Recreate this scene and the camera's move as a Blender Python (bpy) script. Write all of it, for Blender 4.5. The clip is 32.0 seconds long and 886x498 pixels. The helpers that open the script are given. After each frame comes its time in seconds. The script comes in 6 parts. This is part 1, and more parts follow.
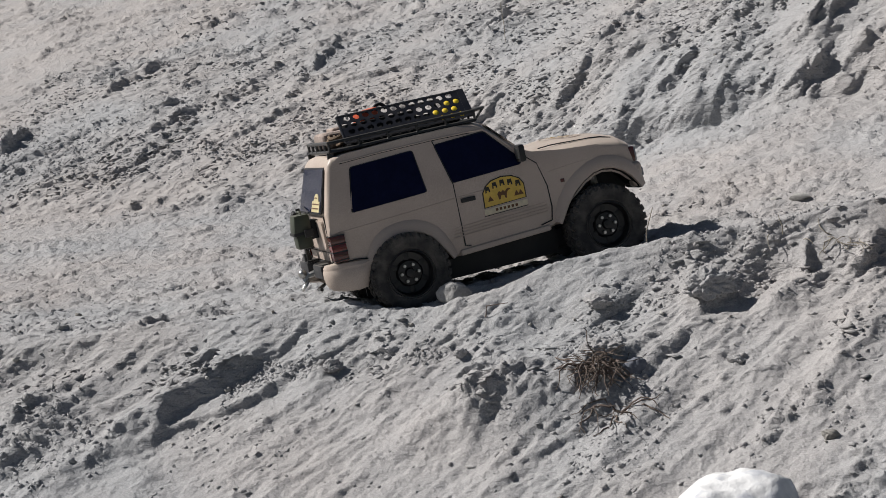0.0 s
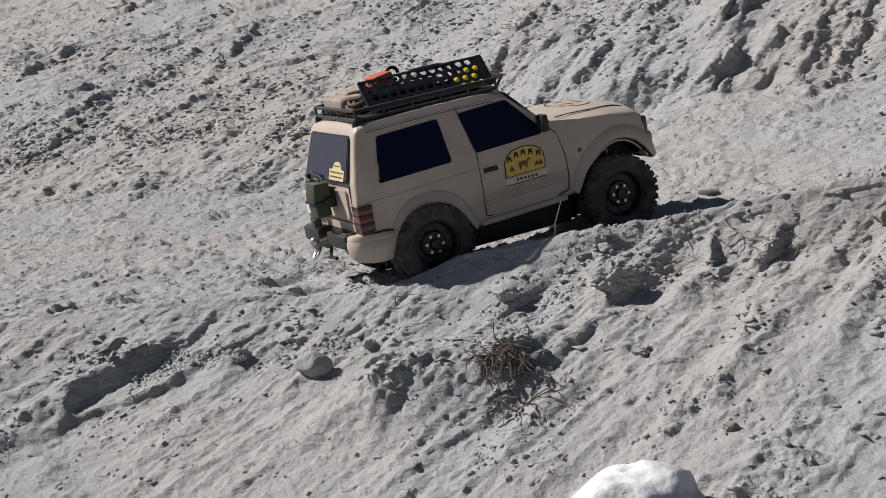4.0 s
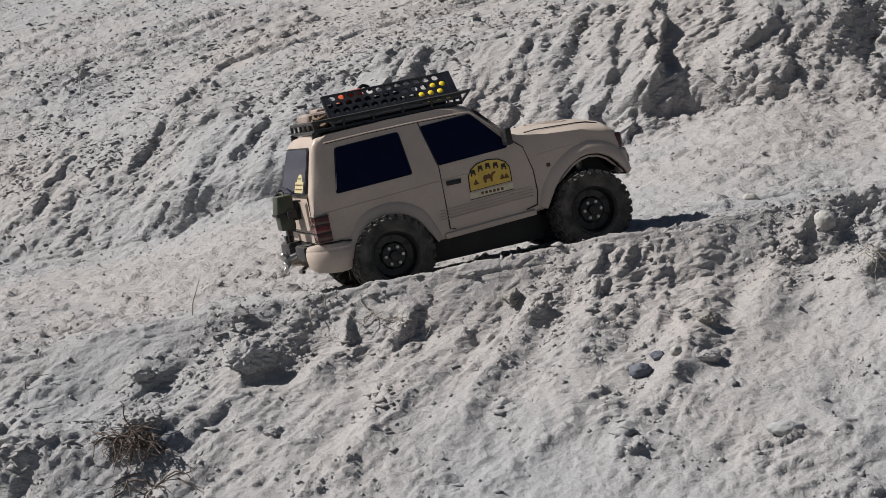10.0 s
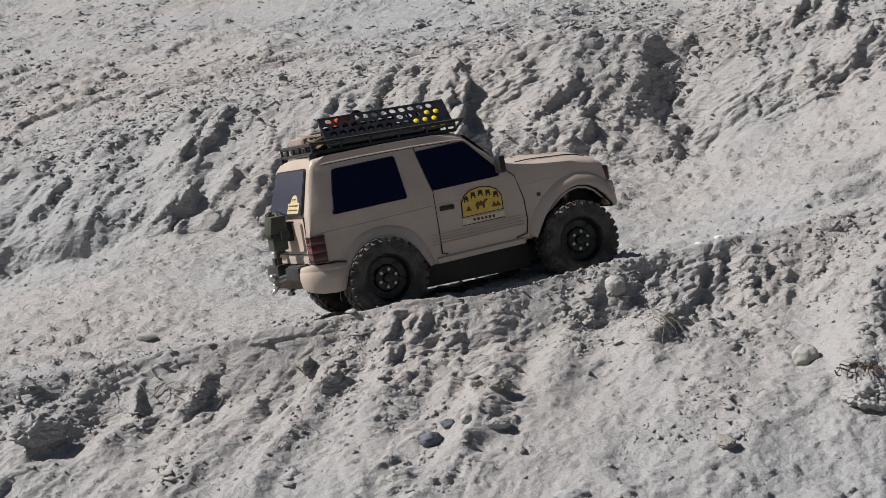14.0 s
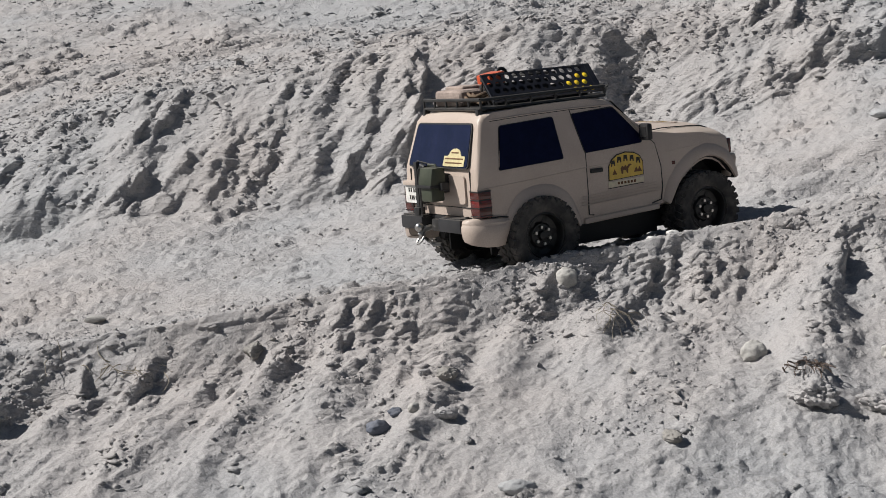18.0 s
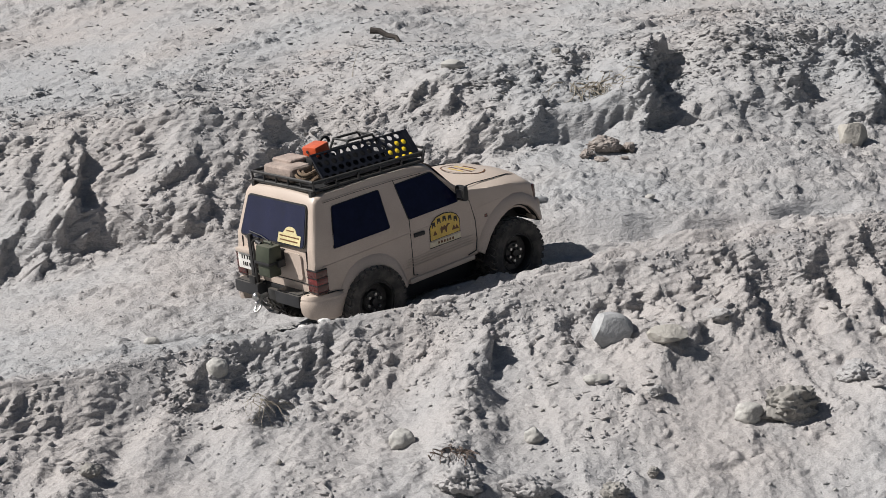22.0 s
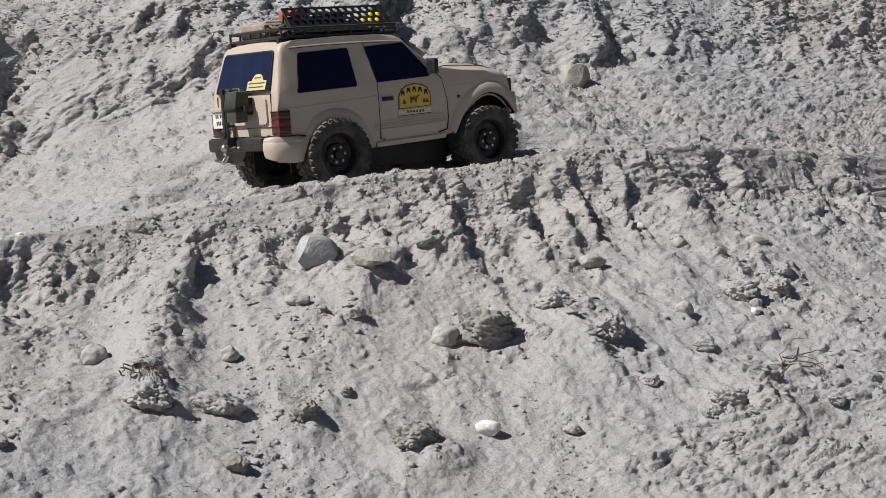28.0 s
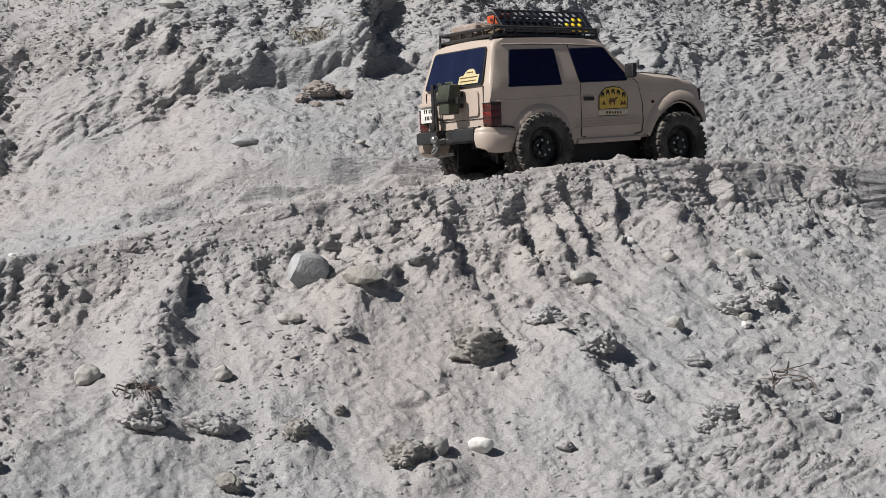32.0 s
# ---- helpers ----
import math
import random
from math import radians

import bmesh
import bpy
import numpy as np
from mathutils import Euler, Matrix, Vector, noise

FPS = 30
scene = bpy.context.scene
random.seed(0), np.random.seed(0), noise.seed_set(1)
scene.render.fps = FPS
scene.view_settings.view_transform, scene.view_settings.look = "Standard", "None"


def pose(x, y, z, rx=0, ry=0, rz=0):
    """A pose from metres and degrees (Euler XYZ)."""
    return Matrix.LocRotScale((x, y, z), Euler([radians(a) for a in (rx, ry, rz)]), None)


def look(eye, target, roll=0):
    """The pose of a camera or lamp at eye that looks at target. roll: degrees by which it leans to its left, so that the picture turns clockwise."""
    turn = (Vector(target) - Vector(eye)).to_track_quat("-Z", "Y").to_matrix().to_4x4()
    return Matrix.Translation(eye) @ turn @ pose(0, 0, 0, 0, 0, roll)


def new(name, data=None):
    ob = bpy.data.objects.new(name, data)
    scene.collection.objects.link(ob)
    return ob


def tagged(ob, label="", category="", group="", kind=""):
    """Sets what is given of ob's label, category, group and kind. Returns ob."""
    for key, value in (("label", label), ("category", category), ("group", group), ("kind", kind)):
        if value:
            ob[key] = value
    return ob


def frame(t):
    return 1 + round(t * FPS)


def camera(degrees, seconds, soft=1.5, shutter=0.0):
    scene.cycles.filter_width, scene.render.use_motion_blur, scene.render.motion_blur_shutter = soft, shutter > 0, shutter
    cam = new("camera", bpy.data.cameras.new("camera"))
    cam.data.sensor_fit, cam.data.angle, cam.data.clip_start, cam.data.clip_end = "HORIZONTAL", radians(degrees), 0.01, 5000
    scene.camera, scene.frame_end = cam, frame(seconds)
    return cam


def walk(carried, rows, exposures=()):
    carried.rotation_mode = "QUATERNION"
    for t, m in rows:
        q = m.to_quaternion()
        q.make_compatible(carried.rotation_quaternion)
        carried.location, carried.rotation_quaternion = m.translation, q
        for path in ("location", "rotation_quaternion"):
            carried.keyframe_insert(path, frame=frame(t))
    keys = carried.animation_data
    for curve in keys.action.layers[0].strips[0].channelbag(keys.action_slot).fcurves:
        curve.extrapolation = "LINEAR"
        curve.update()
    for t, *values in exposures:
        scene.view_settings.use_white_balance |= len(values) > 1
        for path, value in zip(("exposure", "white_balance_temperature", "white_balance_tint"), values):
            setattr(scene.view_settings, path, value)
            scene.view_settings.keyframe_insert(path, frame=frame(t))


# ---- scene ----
cam = camera(29.29, 32.0, soft=0.8)
PATH = [
    (0, -0.0153, -2.0388, 0.1455, 83.663, 2.758, 20.487), (0.5, -0.0113, -2.0392, 0.1436, 83.506, 2.962, 20.227),
    (1, -0.0098, -2.0383, 0.144, 83.388, 2.932, 19.615), (1.5, -0.007, -2.04, 0.1441, 83.352, 3.026, 19.683),
    (2, -0.0049, -2.04, 0.1438, 83.273, 2.963, 19.161), (2.5, -0.005, -2.0372, 0.1444, 83.14, 2.792, 19.048),
    (3, -0.0035, -2.0388, 0.1456, 83.042, 2.523, 19.025), (3.5, -0.0013, -2.0401, 0.1481, 83.068, 2.087, 18.32),
    (5.5, 0.0101, -2.0414, 0.1554, 83.504, 1.913, 17.117), (6, 0.0221, -2.0432, 0.1594, 85.048, 1.577, 13.131),
    (6.5, 0.0273, -2.0364, 0.1645, 85.499, 1.617, 12.328), (7, 0.0314, -2.0354, 0.1658, 85.503, 1.535, 11.799),
    (7.5, 0.035, -2.0356, 0.1664, 85.522, 1.227, 11.194), (8, 0.0375, -2.0359, 0.1662, 85.503, 0.957, 10.399),
    (8.5, 0.0461, -2.0371, 0.1633, 85.412, 0.718, 8.998), (9, 0.0507, -2.0328, 0.1609, 85.376, 0.595, 7.699),
    (9.5, 0.0515, -2.0324, 0.16, 85.438, 0.595, 7.759), (10, 0.0516, -2.0343, 0.1586, 85.332, 0.434, 7.417),
    (10.5, 0.0563, -2.0305, 0.1574, 84.783, 0.395, 6.957), (11, 0.0568, -2.0276, 0.1558, 84.546, 0.321, 6.903),
    (11.5, 0.0585, -2.0254, 0.1573, 84.585, 0.332, 6.642), (12, 0.0676, -2.0274, 0.1643, 84.895, 0.552, 5.9),
    (12.5, 0.0834, -2.0308, 0.1711, 85.372, 0.497, 2.25), (13, 0.0869, -2.0295, 0.1773, 86.791, 0.59, 1.546),
    (13.5, 0.0864, -2.026, 0.1772, 86.881, 0.537, 1.694), (14, 0.089, -2.0261, 0.1789, 86.917, 0.385, 1.6),
    (14.5, 0.0904, -2.0271, 0.1802, 86.972, 0.226, 0.591), (15, 0.0924, -2.0251, 0.182, 87.043, 0.107, 0.601),
    (15.5, 0.0954, -2.0219, 0.1804, 87.043, 0.007, 0.529), (17.5, 0.0892, -2.0213, 0.177, 86.775, -0.862, 0.205),
    (18, 0.0933, -2.0196, 0.1755, 86.634, -1.063, 0.185), (18.5, 0.0964, -2.02, 0.1776, 86.42, -1.148, 0.037),
    (19, 0.0957, -2.0215, 0.1809, 86.389, -1.392, -0.272), (19.5, 0.0933, -2.0219, 0.1817, 86.407, -1.751, -0.982),
    (20, 0.0972, -2.0241, 0.1815, 86.389, -1.712, -1.027), (20.5, 0.1055, -2.0219, 0.1856, 86.636, -1.647, -2.797),
    (21, 0.118, -2.0232, 0.189, 87.24, -1.567, -5.146), (21.5, 0.1284, -2.018, 0.1918, 89.186, -1.313, -9.025),
    (22, 0.1327, -2.0177, 0.1917, 89.37, -0.977, -10.419), (22.5, 0.1373, -2.0184, 0.1917, 89.377, -0.865, -10.487),
    (23, 0.1391, -2.0189, 0.1901, 89.374, -0.859, -10.514), (23.5, 0.1386, -2.0192, 0.1908, 89.393, -0.877, -11.064),
    (24, 0.1364, -2.019, 0.1899, 89.386, -0.796, -11.244), (24.5, 0.1382, -2.0191, 0.1904, 89.453, -0.838, -11.205),
    (26.5, 0.1638, -2.0356, 0.1767, 89.715, -2.015, -13.433), (27, 0.1743, -2.031, 0.1724, 88.417, -2.479, -16.706),
    (27.5, 0.1907, -2.0318, 0.17, 88.414, -2.756, -17.159), (28, 0.1913, -2.0273, 0.1661, 87.807, -2.996, -18.59),
    (28.5, 0.19, -2.024, 0.1653, 87.442, -3.179, -18.598), (29, 0.1889, -2.0279, 0.1679, 87.603, -3.233, -18.671),
    (29.5, 0.1855, -2.0329, 0.1715, 87.643, -3.392, -18.655), (30, 0.1849, -2.0334, 0.1726, 87.681, -3.346, -18.692),
    (30.5, 0.1875, -2.0318, 0.1701, 87.783, -3.257, -18.707), (31, 0.1803, -2.0302, 0.1718, 87.745, -3.158, -18.538),
    (31.5, 0.1812, -2.029, 0.1711, 87.483, -3.284, -18.482), (32, 0.1883, -2.0344, 0.1763, 88.105, -2.514, -18.908),
]
walk(cam, [(t, pose(*p)) for t, *p in PATH], exposures=[(0, 0.09), (13, 0.04), (19, 0.13), (23, 0.22), (27, 0.21), (28, 0.10), (32, 0.09)])

# ---- world and sun ----
SUN_AZ, SUN_EL = 186.0, 42.0          # degrees, from +x anticlockwise, and above the horizon
world = bpy.data.worlds.new("world")
scene.world = world
world.use_nodes = True
wn = world.node_tree.nodes
sky = wn.new("ShaderNodeTexSky")
sky.sky_type, sky.sun_disc = "NISHITA", False
sky.sun_elevation, sky.sun_rotation = radians(SUN_EL), radians(90 - SUN_AZ)
wn["Background"].inputs["Strength"].default_value = 0.032
world.node_tree.links.new(sky.outputs["Color"], wn["Background"].inputs["Color"])
lamp = bpy.data.lights.new("sun", "SUN")
lamp.energy, lamp.angle, lamp.color = 5.5, radians(0.55), (1.0, 0.965, 0.925)
sun = new("sun", lamp)
_s = (math.cos(radians(SUN_AZ)) * math.cos(radians(SUN_EL)), math.sin(radians(SUN_AZ)) * math.cos(radians(SUN_EL)), math.sin(radians(SUN_EL)))
sun.matrix_world = look((_s[0] * 20, _s[1] * 20, _s[2] * 20), (0, 0, 0))


# ---- materials ----
def material(name, colour, rough=0.6, metal=0.0, colour2=None, scale=40.0, bump=0.0, bump_scale=200.0, spec=0.5, coat=0.0, detail=6.0, sharp=(0.35, 0.65), dust=0.0):
    """A surface with grain at two scales, an uneven gloss and fine relief; dust lays pale sand dust on what faces up."""
    m = bpy.data.materials.new(name)
    m.use_nodes = True
    n, l = m.node_tree.nodes, m.node_tree.links
    b = n["Principled BSDF"]
    b.inputs["Metallic"].default_value = metal
    b.inputs["Specular IOR Level"].default_value = spec
    b.inputs["Coat Weight"].default_value = coat
    tc = n.new("ShaderNodeTexCoord")
    na = n.new("ShaderNodeTexNoise")
    na.inputs["Scale"].default_value, na.inputs["Detail"].default_value = scale, detail
    l.new(tc.outputs["Object"], na.inputs["Vector"])
    ra = n.new("ShaderNodeMapRange")
    ra.inputs["From Min"].default_value, ra.inputs["From Max"].default_value = sharp
    l.new(na.outputs["Fac"], ra.inputs["Value"])
    mix = n.new("ShaderNodeMix")
    mix.data_type = "RGBA"
    c2 = colour2 or tuple(c * 0.86 for c in colour)
    mix.inputs["A"].default_value, mix.inputs["B"].default_value = (*colour, 1), (*c2, 1)
    l.new(ra.outputs["Result"], mix.inputs["Factor"])
    out = mix.outputs["Result"]
    nb = n.new("ShaderNodeTexNoise")
    nb.inputs["Scale"].default_value, nb.inputs["Detail"].default_value = bump_scale, 4.0
    l.new(tc.outputs["Object"], nb.inputs["Vector"])
    fine = n.new("ShaderNodeMix")
    fine.data_type, fine.blend_type = "RGBA", "MULTIPLY"
    fine.inputs["Factor"].default_value = 1.0
    rb = n.new("ShaderNodeMapRange")
    rb.inputs["From Min"].default_value, rb.inputs["From Max"].default_value = 0.3, 0.7
    rb.inputs["To Min"].default_value, rb.inputs["To Max"].default_value = 0.86, 1.1
    l.new(nb.outputs["Fac"], rb.inputs["Value"])
    l.new(out, fine.inputs["A"])
    l.new(rb.outputs["Result"], fine.inputs["B"])
    out = fine.outputs["Result"]
    if dust:
        geo = n.new("ShaderNodeNewGeometry")
        sep = n.new("ShaderNodeSeparateXYZ")
        l.new(geo.outputs["Normal"], sep.inputs["Vector"])
        rd = n.new("ShaderNodeMapRange")
        rd.inputs["From Min"].default_value, rd.inputs["From Max"].default_value = 0.2, 1.0
        rd.inputs["To Max"].default_value = dust
        l.new(sep.outputs["Z"], rd.inputs["Value"])
        dm = n.new("ShaderNodeMath")
        dm.operation = "MULTIPLY"
        l.new(rd.outputs["Result"], dm.inputs[0])
        l.new(rb.outputs["Result"], dm.inputs[1])
        md = n.new("ShaderNodeMix")
        md.data_type = "RGBA"
        md.inputs["B"].default_value = (0.42, 0.38, 0.32, 1)
        l.new(dm.outputs["Value"], md.inputs["Factor"])
        l.new(out, md.inputs["A"])
        out = md.outputs["Result"]
    l.new(out, b.inputs["Base Color"])
    rr = n.new("ShaderNodeMapRange")
    rr.inputs["To Min"].default_value, rr.inputs["To Max"].default_value = max(rough - 0.1, 0.03), min(rough + 0.12, 1.0)
    l.new(na.outputs["Fac"], rr.inputs["Value"])
    l.new(rr.outputs["Result"], b.inputs["Roughness"])
    if bump:
        bp = n.new("ShaderNodeBump")
        bp.inputs["Strength"].default_value, bp.inputs["Distance"].default_value = 1.0, bump
        l.new(nb.outputs["Fac"], bp.inputs["Height"])
        l.new(bp.outputs["Normal"], b.inputs["Normal"])
    return m


def sand_material():
    """Pale grey silty sand: grey and buff patches, darker damp crumbs, coarse grains and small pale chips."""
    m = bpy.data.materials.new("silty_sand")
    m.use_nodes = True
    n, l = m.node_tree.nodes, m.node_tree.links
    b = n["Principled BSDF"]
    b.inputs["Roughness"].default_value, b.inputs["Specular IOR Level"].default_value = 0.95, 0.15
    tc = n.new("ShaderNodeTexCoord")

    def tex(scale, detail, rough=0.6):
        t = n.new("ShaderNodeTexNoise")
        t.inputs["Scale"].default_value, t.inputs["Detail"].default_value, t.inputs["Roughness"].default_value = scale, detail, rough
        l.new(tc.outputs["Object"], t.inputs["Vector"])
        return t

    def ramp(source, lo, hi, a=0.0, c=1.0):
        r = n.new("ShaderNodeMapRange")
        for key, v in (("From Min", lo), ("From Max", hi), ("To Min", a), ("To Max", c)):
            r.inputs[key].default_value = v
        l.new(source, r.inputs["Value"])
        return r.outputs["Result"]

    def mixed(fac, a, c, mode="MIX"):
        x = n.new("ShaderNodeMix")
        x.data_type, x.blend_type = "RGBA", mode
        for key, v in (("Factor", fac), ("A", a), ("B", c)):
            if isinstance(v, tuple):
                x.inputs[key].default_value = (*v, 1)
            elif isinstance(v, float):
                x.inputs[key].default_value = v
            else:
                l.new(v, x.inputs[key])
        return x.outputs["Result"]

    large, mid, fine, grain = tex(1.7, 3), tex(9, 6), tex(95, 6, 0.7), tex(480, 4, 0.75)
    c = mixed(ramp(large.outputs["Fac"], 0.4, 0.62), (0.343, 0.347, 0.355), (0.380, 0.359, 0.350))
    c = mixed(ramp(mid.outputs["Fac"], 0.5, 0.7, 0, 0.6), c, (0.315, 0.312, 0.316))
    c = mixed(ramp(fine.outputs["Fac"], 0.52, 0.72, 0, 0.55), c, (0.255, 0.248, 0.246))
    c = mixed(1.0, c, mixed(ramp(grain.outputs["Fac"], 0.3, 0.7), (0.76, 0.755, 0.748), (1.18, 1.18, 1.18)), "MULTIPLY")
    l.new(c, b.inputs["Base Color"])
    crumb = n.new("ShaderNodeTexVoronoi")
    crumb.inputs["Scale"].default_value = 190.0
    l.new(tc.outputs["Object"], crumb.inputs["Vector"])
    level = n.new("ShaderNodeMapping")
    level.inputs["Scale"].default_value = (1.0, 1.0, 2.4)
    l.new(tc.outputs["Object"], level.inputs["Vector"])
    crag = n.new("ShaderNodeTexNoise")
    crag.inputs["Scale"].default_value, crag.inputs["Detail"].default_value, crag.inputs["Roughness"].default_value, crag.inputs["Distortion"].default_value = 42.0, 4.0, 0.58, 0.4
    l.new(level.outputs["Vector"], crag.inputs["Vector"])
    zone = n.new("ShaderNodeAttribute")
    zone.attribute_name = "broken"
    b3 = n.new("ShaderNodeBump")
    b3.inputs["Distance"].default_value = 0.0036
    l.new(ramp(zone.outputs["Fac"], 0.0, 0.8, 0.12, 0.75), b3.inputs["Strength"])
    l.new(ramp(crag.outputs["Fac"], 0.35, 0.65), b3.inputs["Height"])
    b0 = n.new("ShaderNodeBump")
    b0.inputs["Distance"].default_value, b0.invert = 0.0006, True
    l.new(crumb.outputs["Distance"], b0.inputs["Height"])
    b1, b2 = n.new("ShaderNodeBump"), n.new("ShaderNodeBump")
    b1.inputs["Distance"].default_value, b2.inputs["Distance"].default_value = 0.0014, 0.0010
    b1.inputs["Strength"].default_value = b2.inputs["Strength"].default_value = 1.0
    l.new(fine.outputs["Fac"], b1.inputs["Height"])
    l.new(grain.outputs["Fac"], b2.inputs["Height"])
    l.new(b3.outputs["Normal"], b0.inputs["Normal"])
    l.new(b0.outputs["Normal"], b1.inputs["Normal"])
    l.new(b1.outputs["Normal"], b2.inputs["Normal"])
    l.new(b2.outputs["Normal"], b.inputs["Normal"])
    return m


SAND = sand_material()
PAINT = material("sand_beige_paint", (0.468, 0.390, 0.334), 0.40, colour2=(0.424, 0.350, 0.298), scale=25, bump_scale=900, spec=0.4, dust=0.25)
GLASS = material("dark_tinted_window", (0.004, 0.0052, 0.022), 0.08, colour2=(0.005, 0.0065, 0.026), scale=60, spec=0.12)
# blue in the base colour stands in for the sky's reflection
REARGLASS = material("rear_window_glass", (0.007, 0.010, 0.032), 0.06, colour2=(0.010, 0.013, 0.040), scale=40, spec=0.5)
SEAL = material("black_rubber_seal", (0.012, 0.012, 0.013), 0.6)
RUBBER = material("dusty_black_rubber", (0.026, 0.025, 0.025), 0.88, colour2=(0.105, 0.096, 0.086), scale=55, bump=0.0007, bump_scale=420, sharp=(0.40, 0.72), dust=0.3)
RIM = material("black_painted_rim", (0.005, 0.005, 0.0055), 0.45, colour2=(0.012, 0.0115, 0.011), scale=120)
STEEL = material("bright_steel", (0.55, 0.54, 0.52), 0.3, metal=1.0)
BLACKTUBE = material("black_painted_tube", (0.012, 0.012, 0.013), 0.35, colour2=(0.03, 0.029, 0.028), scale=80, dust=0.1)
PLASTIC = material("dark_grey_plastic", (0.014, 0.0145, 0.017), 0.45, colour2=(0.026, 0.026, 0.028), scale=70, dust=0.15)
LADDER = material("black_perforated_plastic", (0.010, 0.011, 0.016), 0.35, colour2=(0.02, 0.02, 0.024), scale=60)
GREEN = material("olive_green_plastic", (0.030, 0.038, 0.024), 0.5, colour2=(0.045, 0.052, 0.034), scale=60, dust=0.15)
ORANGE = material("orange_plastic", (0.60, 0.085, 0.02), 0.4, colour2=(0.5, 0.08, 0.03), scale=60, dust=0.15)
YELLOW = material("yellow_plastic", (0.90, 0.66, 0.03), 0.45, colour2=(0.82, 0.58, 0.03), scale=60)
DECAL = material("golden_yellow_decal", (0.62, 0.42, 0.07), 0.4, colour2=(0.56, 0.38, 0.07), scale=50)
STICKER = material("pale_yellow_sticker", (0.56, 0.49, 0.27), 0.5, colour2=(0.50, 0.43, 0.24), scale=80)
CREAM = material("cream_decal", (0.62, 0.56, 0.42), 0.45, colour2=(0.56, 0.50, 0.36), scale=80)
BLACKINK = material("black_ink", (0.015, 0.012, 0.010), 0.5)
BROWNINK = material("brown_ink", (0.12, 0.05, 0.015), 0.5)
WHITE = material("white_plastic", (0.70, 0.69, 0.66), 0.4, colour2=(0.6, 0.59, 0.56), scale=90)
REDLENS = material("red_lens", (0.17, 0.012, 0.010), 0.2, colour2=(0.06, 0.008, 0.008), scale=120, coat=0.4)
AMBERLENS = material("amber_lens", (0.06, 0.010, 0.008), 0.2, colour2=(0.07, 0.014, 0.010), scale=120, coat=0.4)
CLEARLENS = material("clear_lens", (0.30, 0.31, 0.32), 0.12, colour2=(0.2, 0.2, 0.22), scale=150, coat=0.5)
CANVAS = material("grey_beige_canvas", (0.36, 0.29, 0.25), 0.9, colour2=(0.25, 0.20, 0.175), scale=70, bump=0.001, bump_scale=350)
ROPE = material("brown_rope", (0.20, 0.14, 0.09), 0.9, colour2=(0.10, 0.07, 0.05), scale=200, bump=0.0006, bump_scale=900)
PALESTONE = material("pale_beige_stone", (0.41, 0.40, 0.38), 0.85, colour2=(0.32, 0.31, 0.29), scale=45, bump=0.0008, bump_scale=420)
DUSTSTONE = material("sand_dusted_stone", (0.325, 0.322, 0.318), 0.92, colour2=(0.27, 0.262, 0.255), scale=70, bump=0.0012, bump_scale=350, spec=0.2)
GREYSTONE = material("grey_stone", (0.37, 0.375, 0.38), 0.85, colour2=(0.26, 0.265, 0.27), scale=38, bump=0.0012, bump_scale=300)
BLUESTONE = material("blue_grey_stone", (0.085, 0.10, 0.135), 0.75, colour2=(0.11, 0.12, 0.15), scale=40, bump=0.0006, bump_scale=500, dust=0.10)
WHITESTONE = material("white_quartz_stone", (0.72, 0.71, 0.69), 0.6, colour2=(0.58, 0.57, 0.55), scale=30, bump=0.002, bump_scale=160)
# blue-grey second colour paints lichen spots and the shade in the hollows
SPOTSTONE = material("white_stone_with_dark_spots", (0.70, 0.70, 0.70), 0.65, colour2=(0.34, 0.36, 0.41), scale=30, bump=0.003, bump_scale=60, sharp=(0.50, 0.64))
CLAY = material("dark_damp_clay", (0.29, 0.278, 0.26), 0.95, colour2=(0.20, 0.19, 0.175), scale=60, bump=0.003, bump_scale=170, spec=0.2)
BUFFCLAY = material("buff_clay", (0.33, 0.295, 0.27), 0.95, colour2=(0.23, 0.20, 0.185), scale=60, bump=0.002, bump_scale=190, spec=0.2)
BLOCK = material("grey_buff_sandstone", (0.40, 0.38, 0.345), 0.9, colour2=(0.30, 0.285, 0.26), scale=50, bump=0.002, bump_scale=220, spec=0.2)
ROOT = material("dry_brown_root", (0.085, 0.062, 0.050), 0.9, colour2=(0.16, 0.125, 0.105), scale=160, bump=0.0006, bump_scale=700)
STRAW = material("dry_straw", (0.29, 0.26, 0.21), 0.85, colour2=(0.20, 0.175, 0.14), scale=140)
BARK = material("dark_weathered_wood", (0.025, 0.020, 0.018), 0.85, colour2=(0.06, 0.05, 0.043), scale=60, bump=0.002, bump_scale=200)


# ---- ground ----
def lattice(ix, iy, seed):
    """A random number from 0 to 1 for each cell."""
    h = (ix.astype(np.int64) * 374761393 + iy.astype(np.int64) * 668265263 + seed * 974711) & 0x7FFFFFFF
    h = ((h ^ (h >> 13)) * 1274126177) & 0x7FFFFFFF
    h = ((h ^ (h >> 16)) * 69069 + 12345) & 0x7FFFFFFF
    return ((h >> 7) & 0xFFFF) / 65535.0


def vnoise(x, y, seed):
    ix, iy = np.floor(x), np.floor(y)
    fx, fy = x - ix, y - iy
    fx, fy = fx * fx * (3 - 2 * fx), fy * fy * (3 - 2 * fy)
    a, b = lattice(ix, iy, seed), lattice(ix + 1, iy, seed)
    c, d = lattice(ix, iy + 1, seed), lattice(ix + 1, iy + 1, seed)
    return (a + (b - a) * fx) * (1 - fy) + (c + (d - c) * fx) * fy


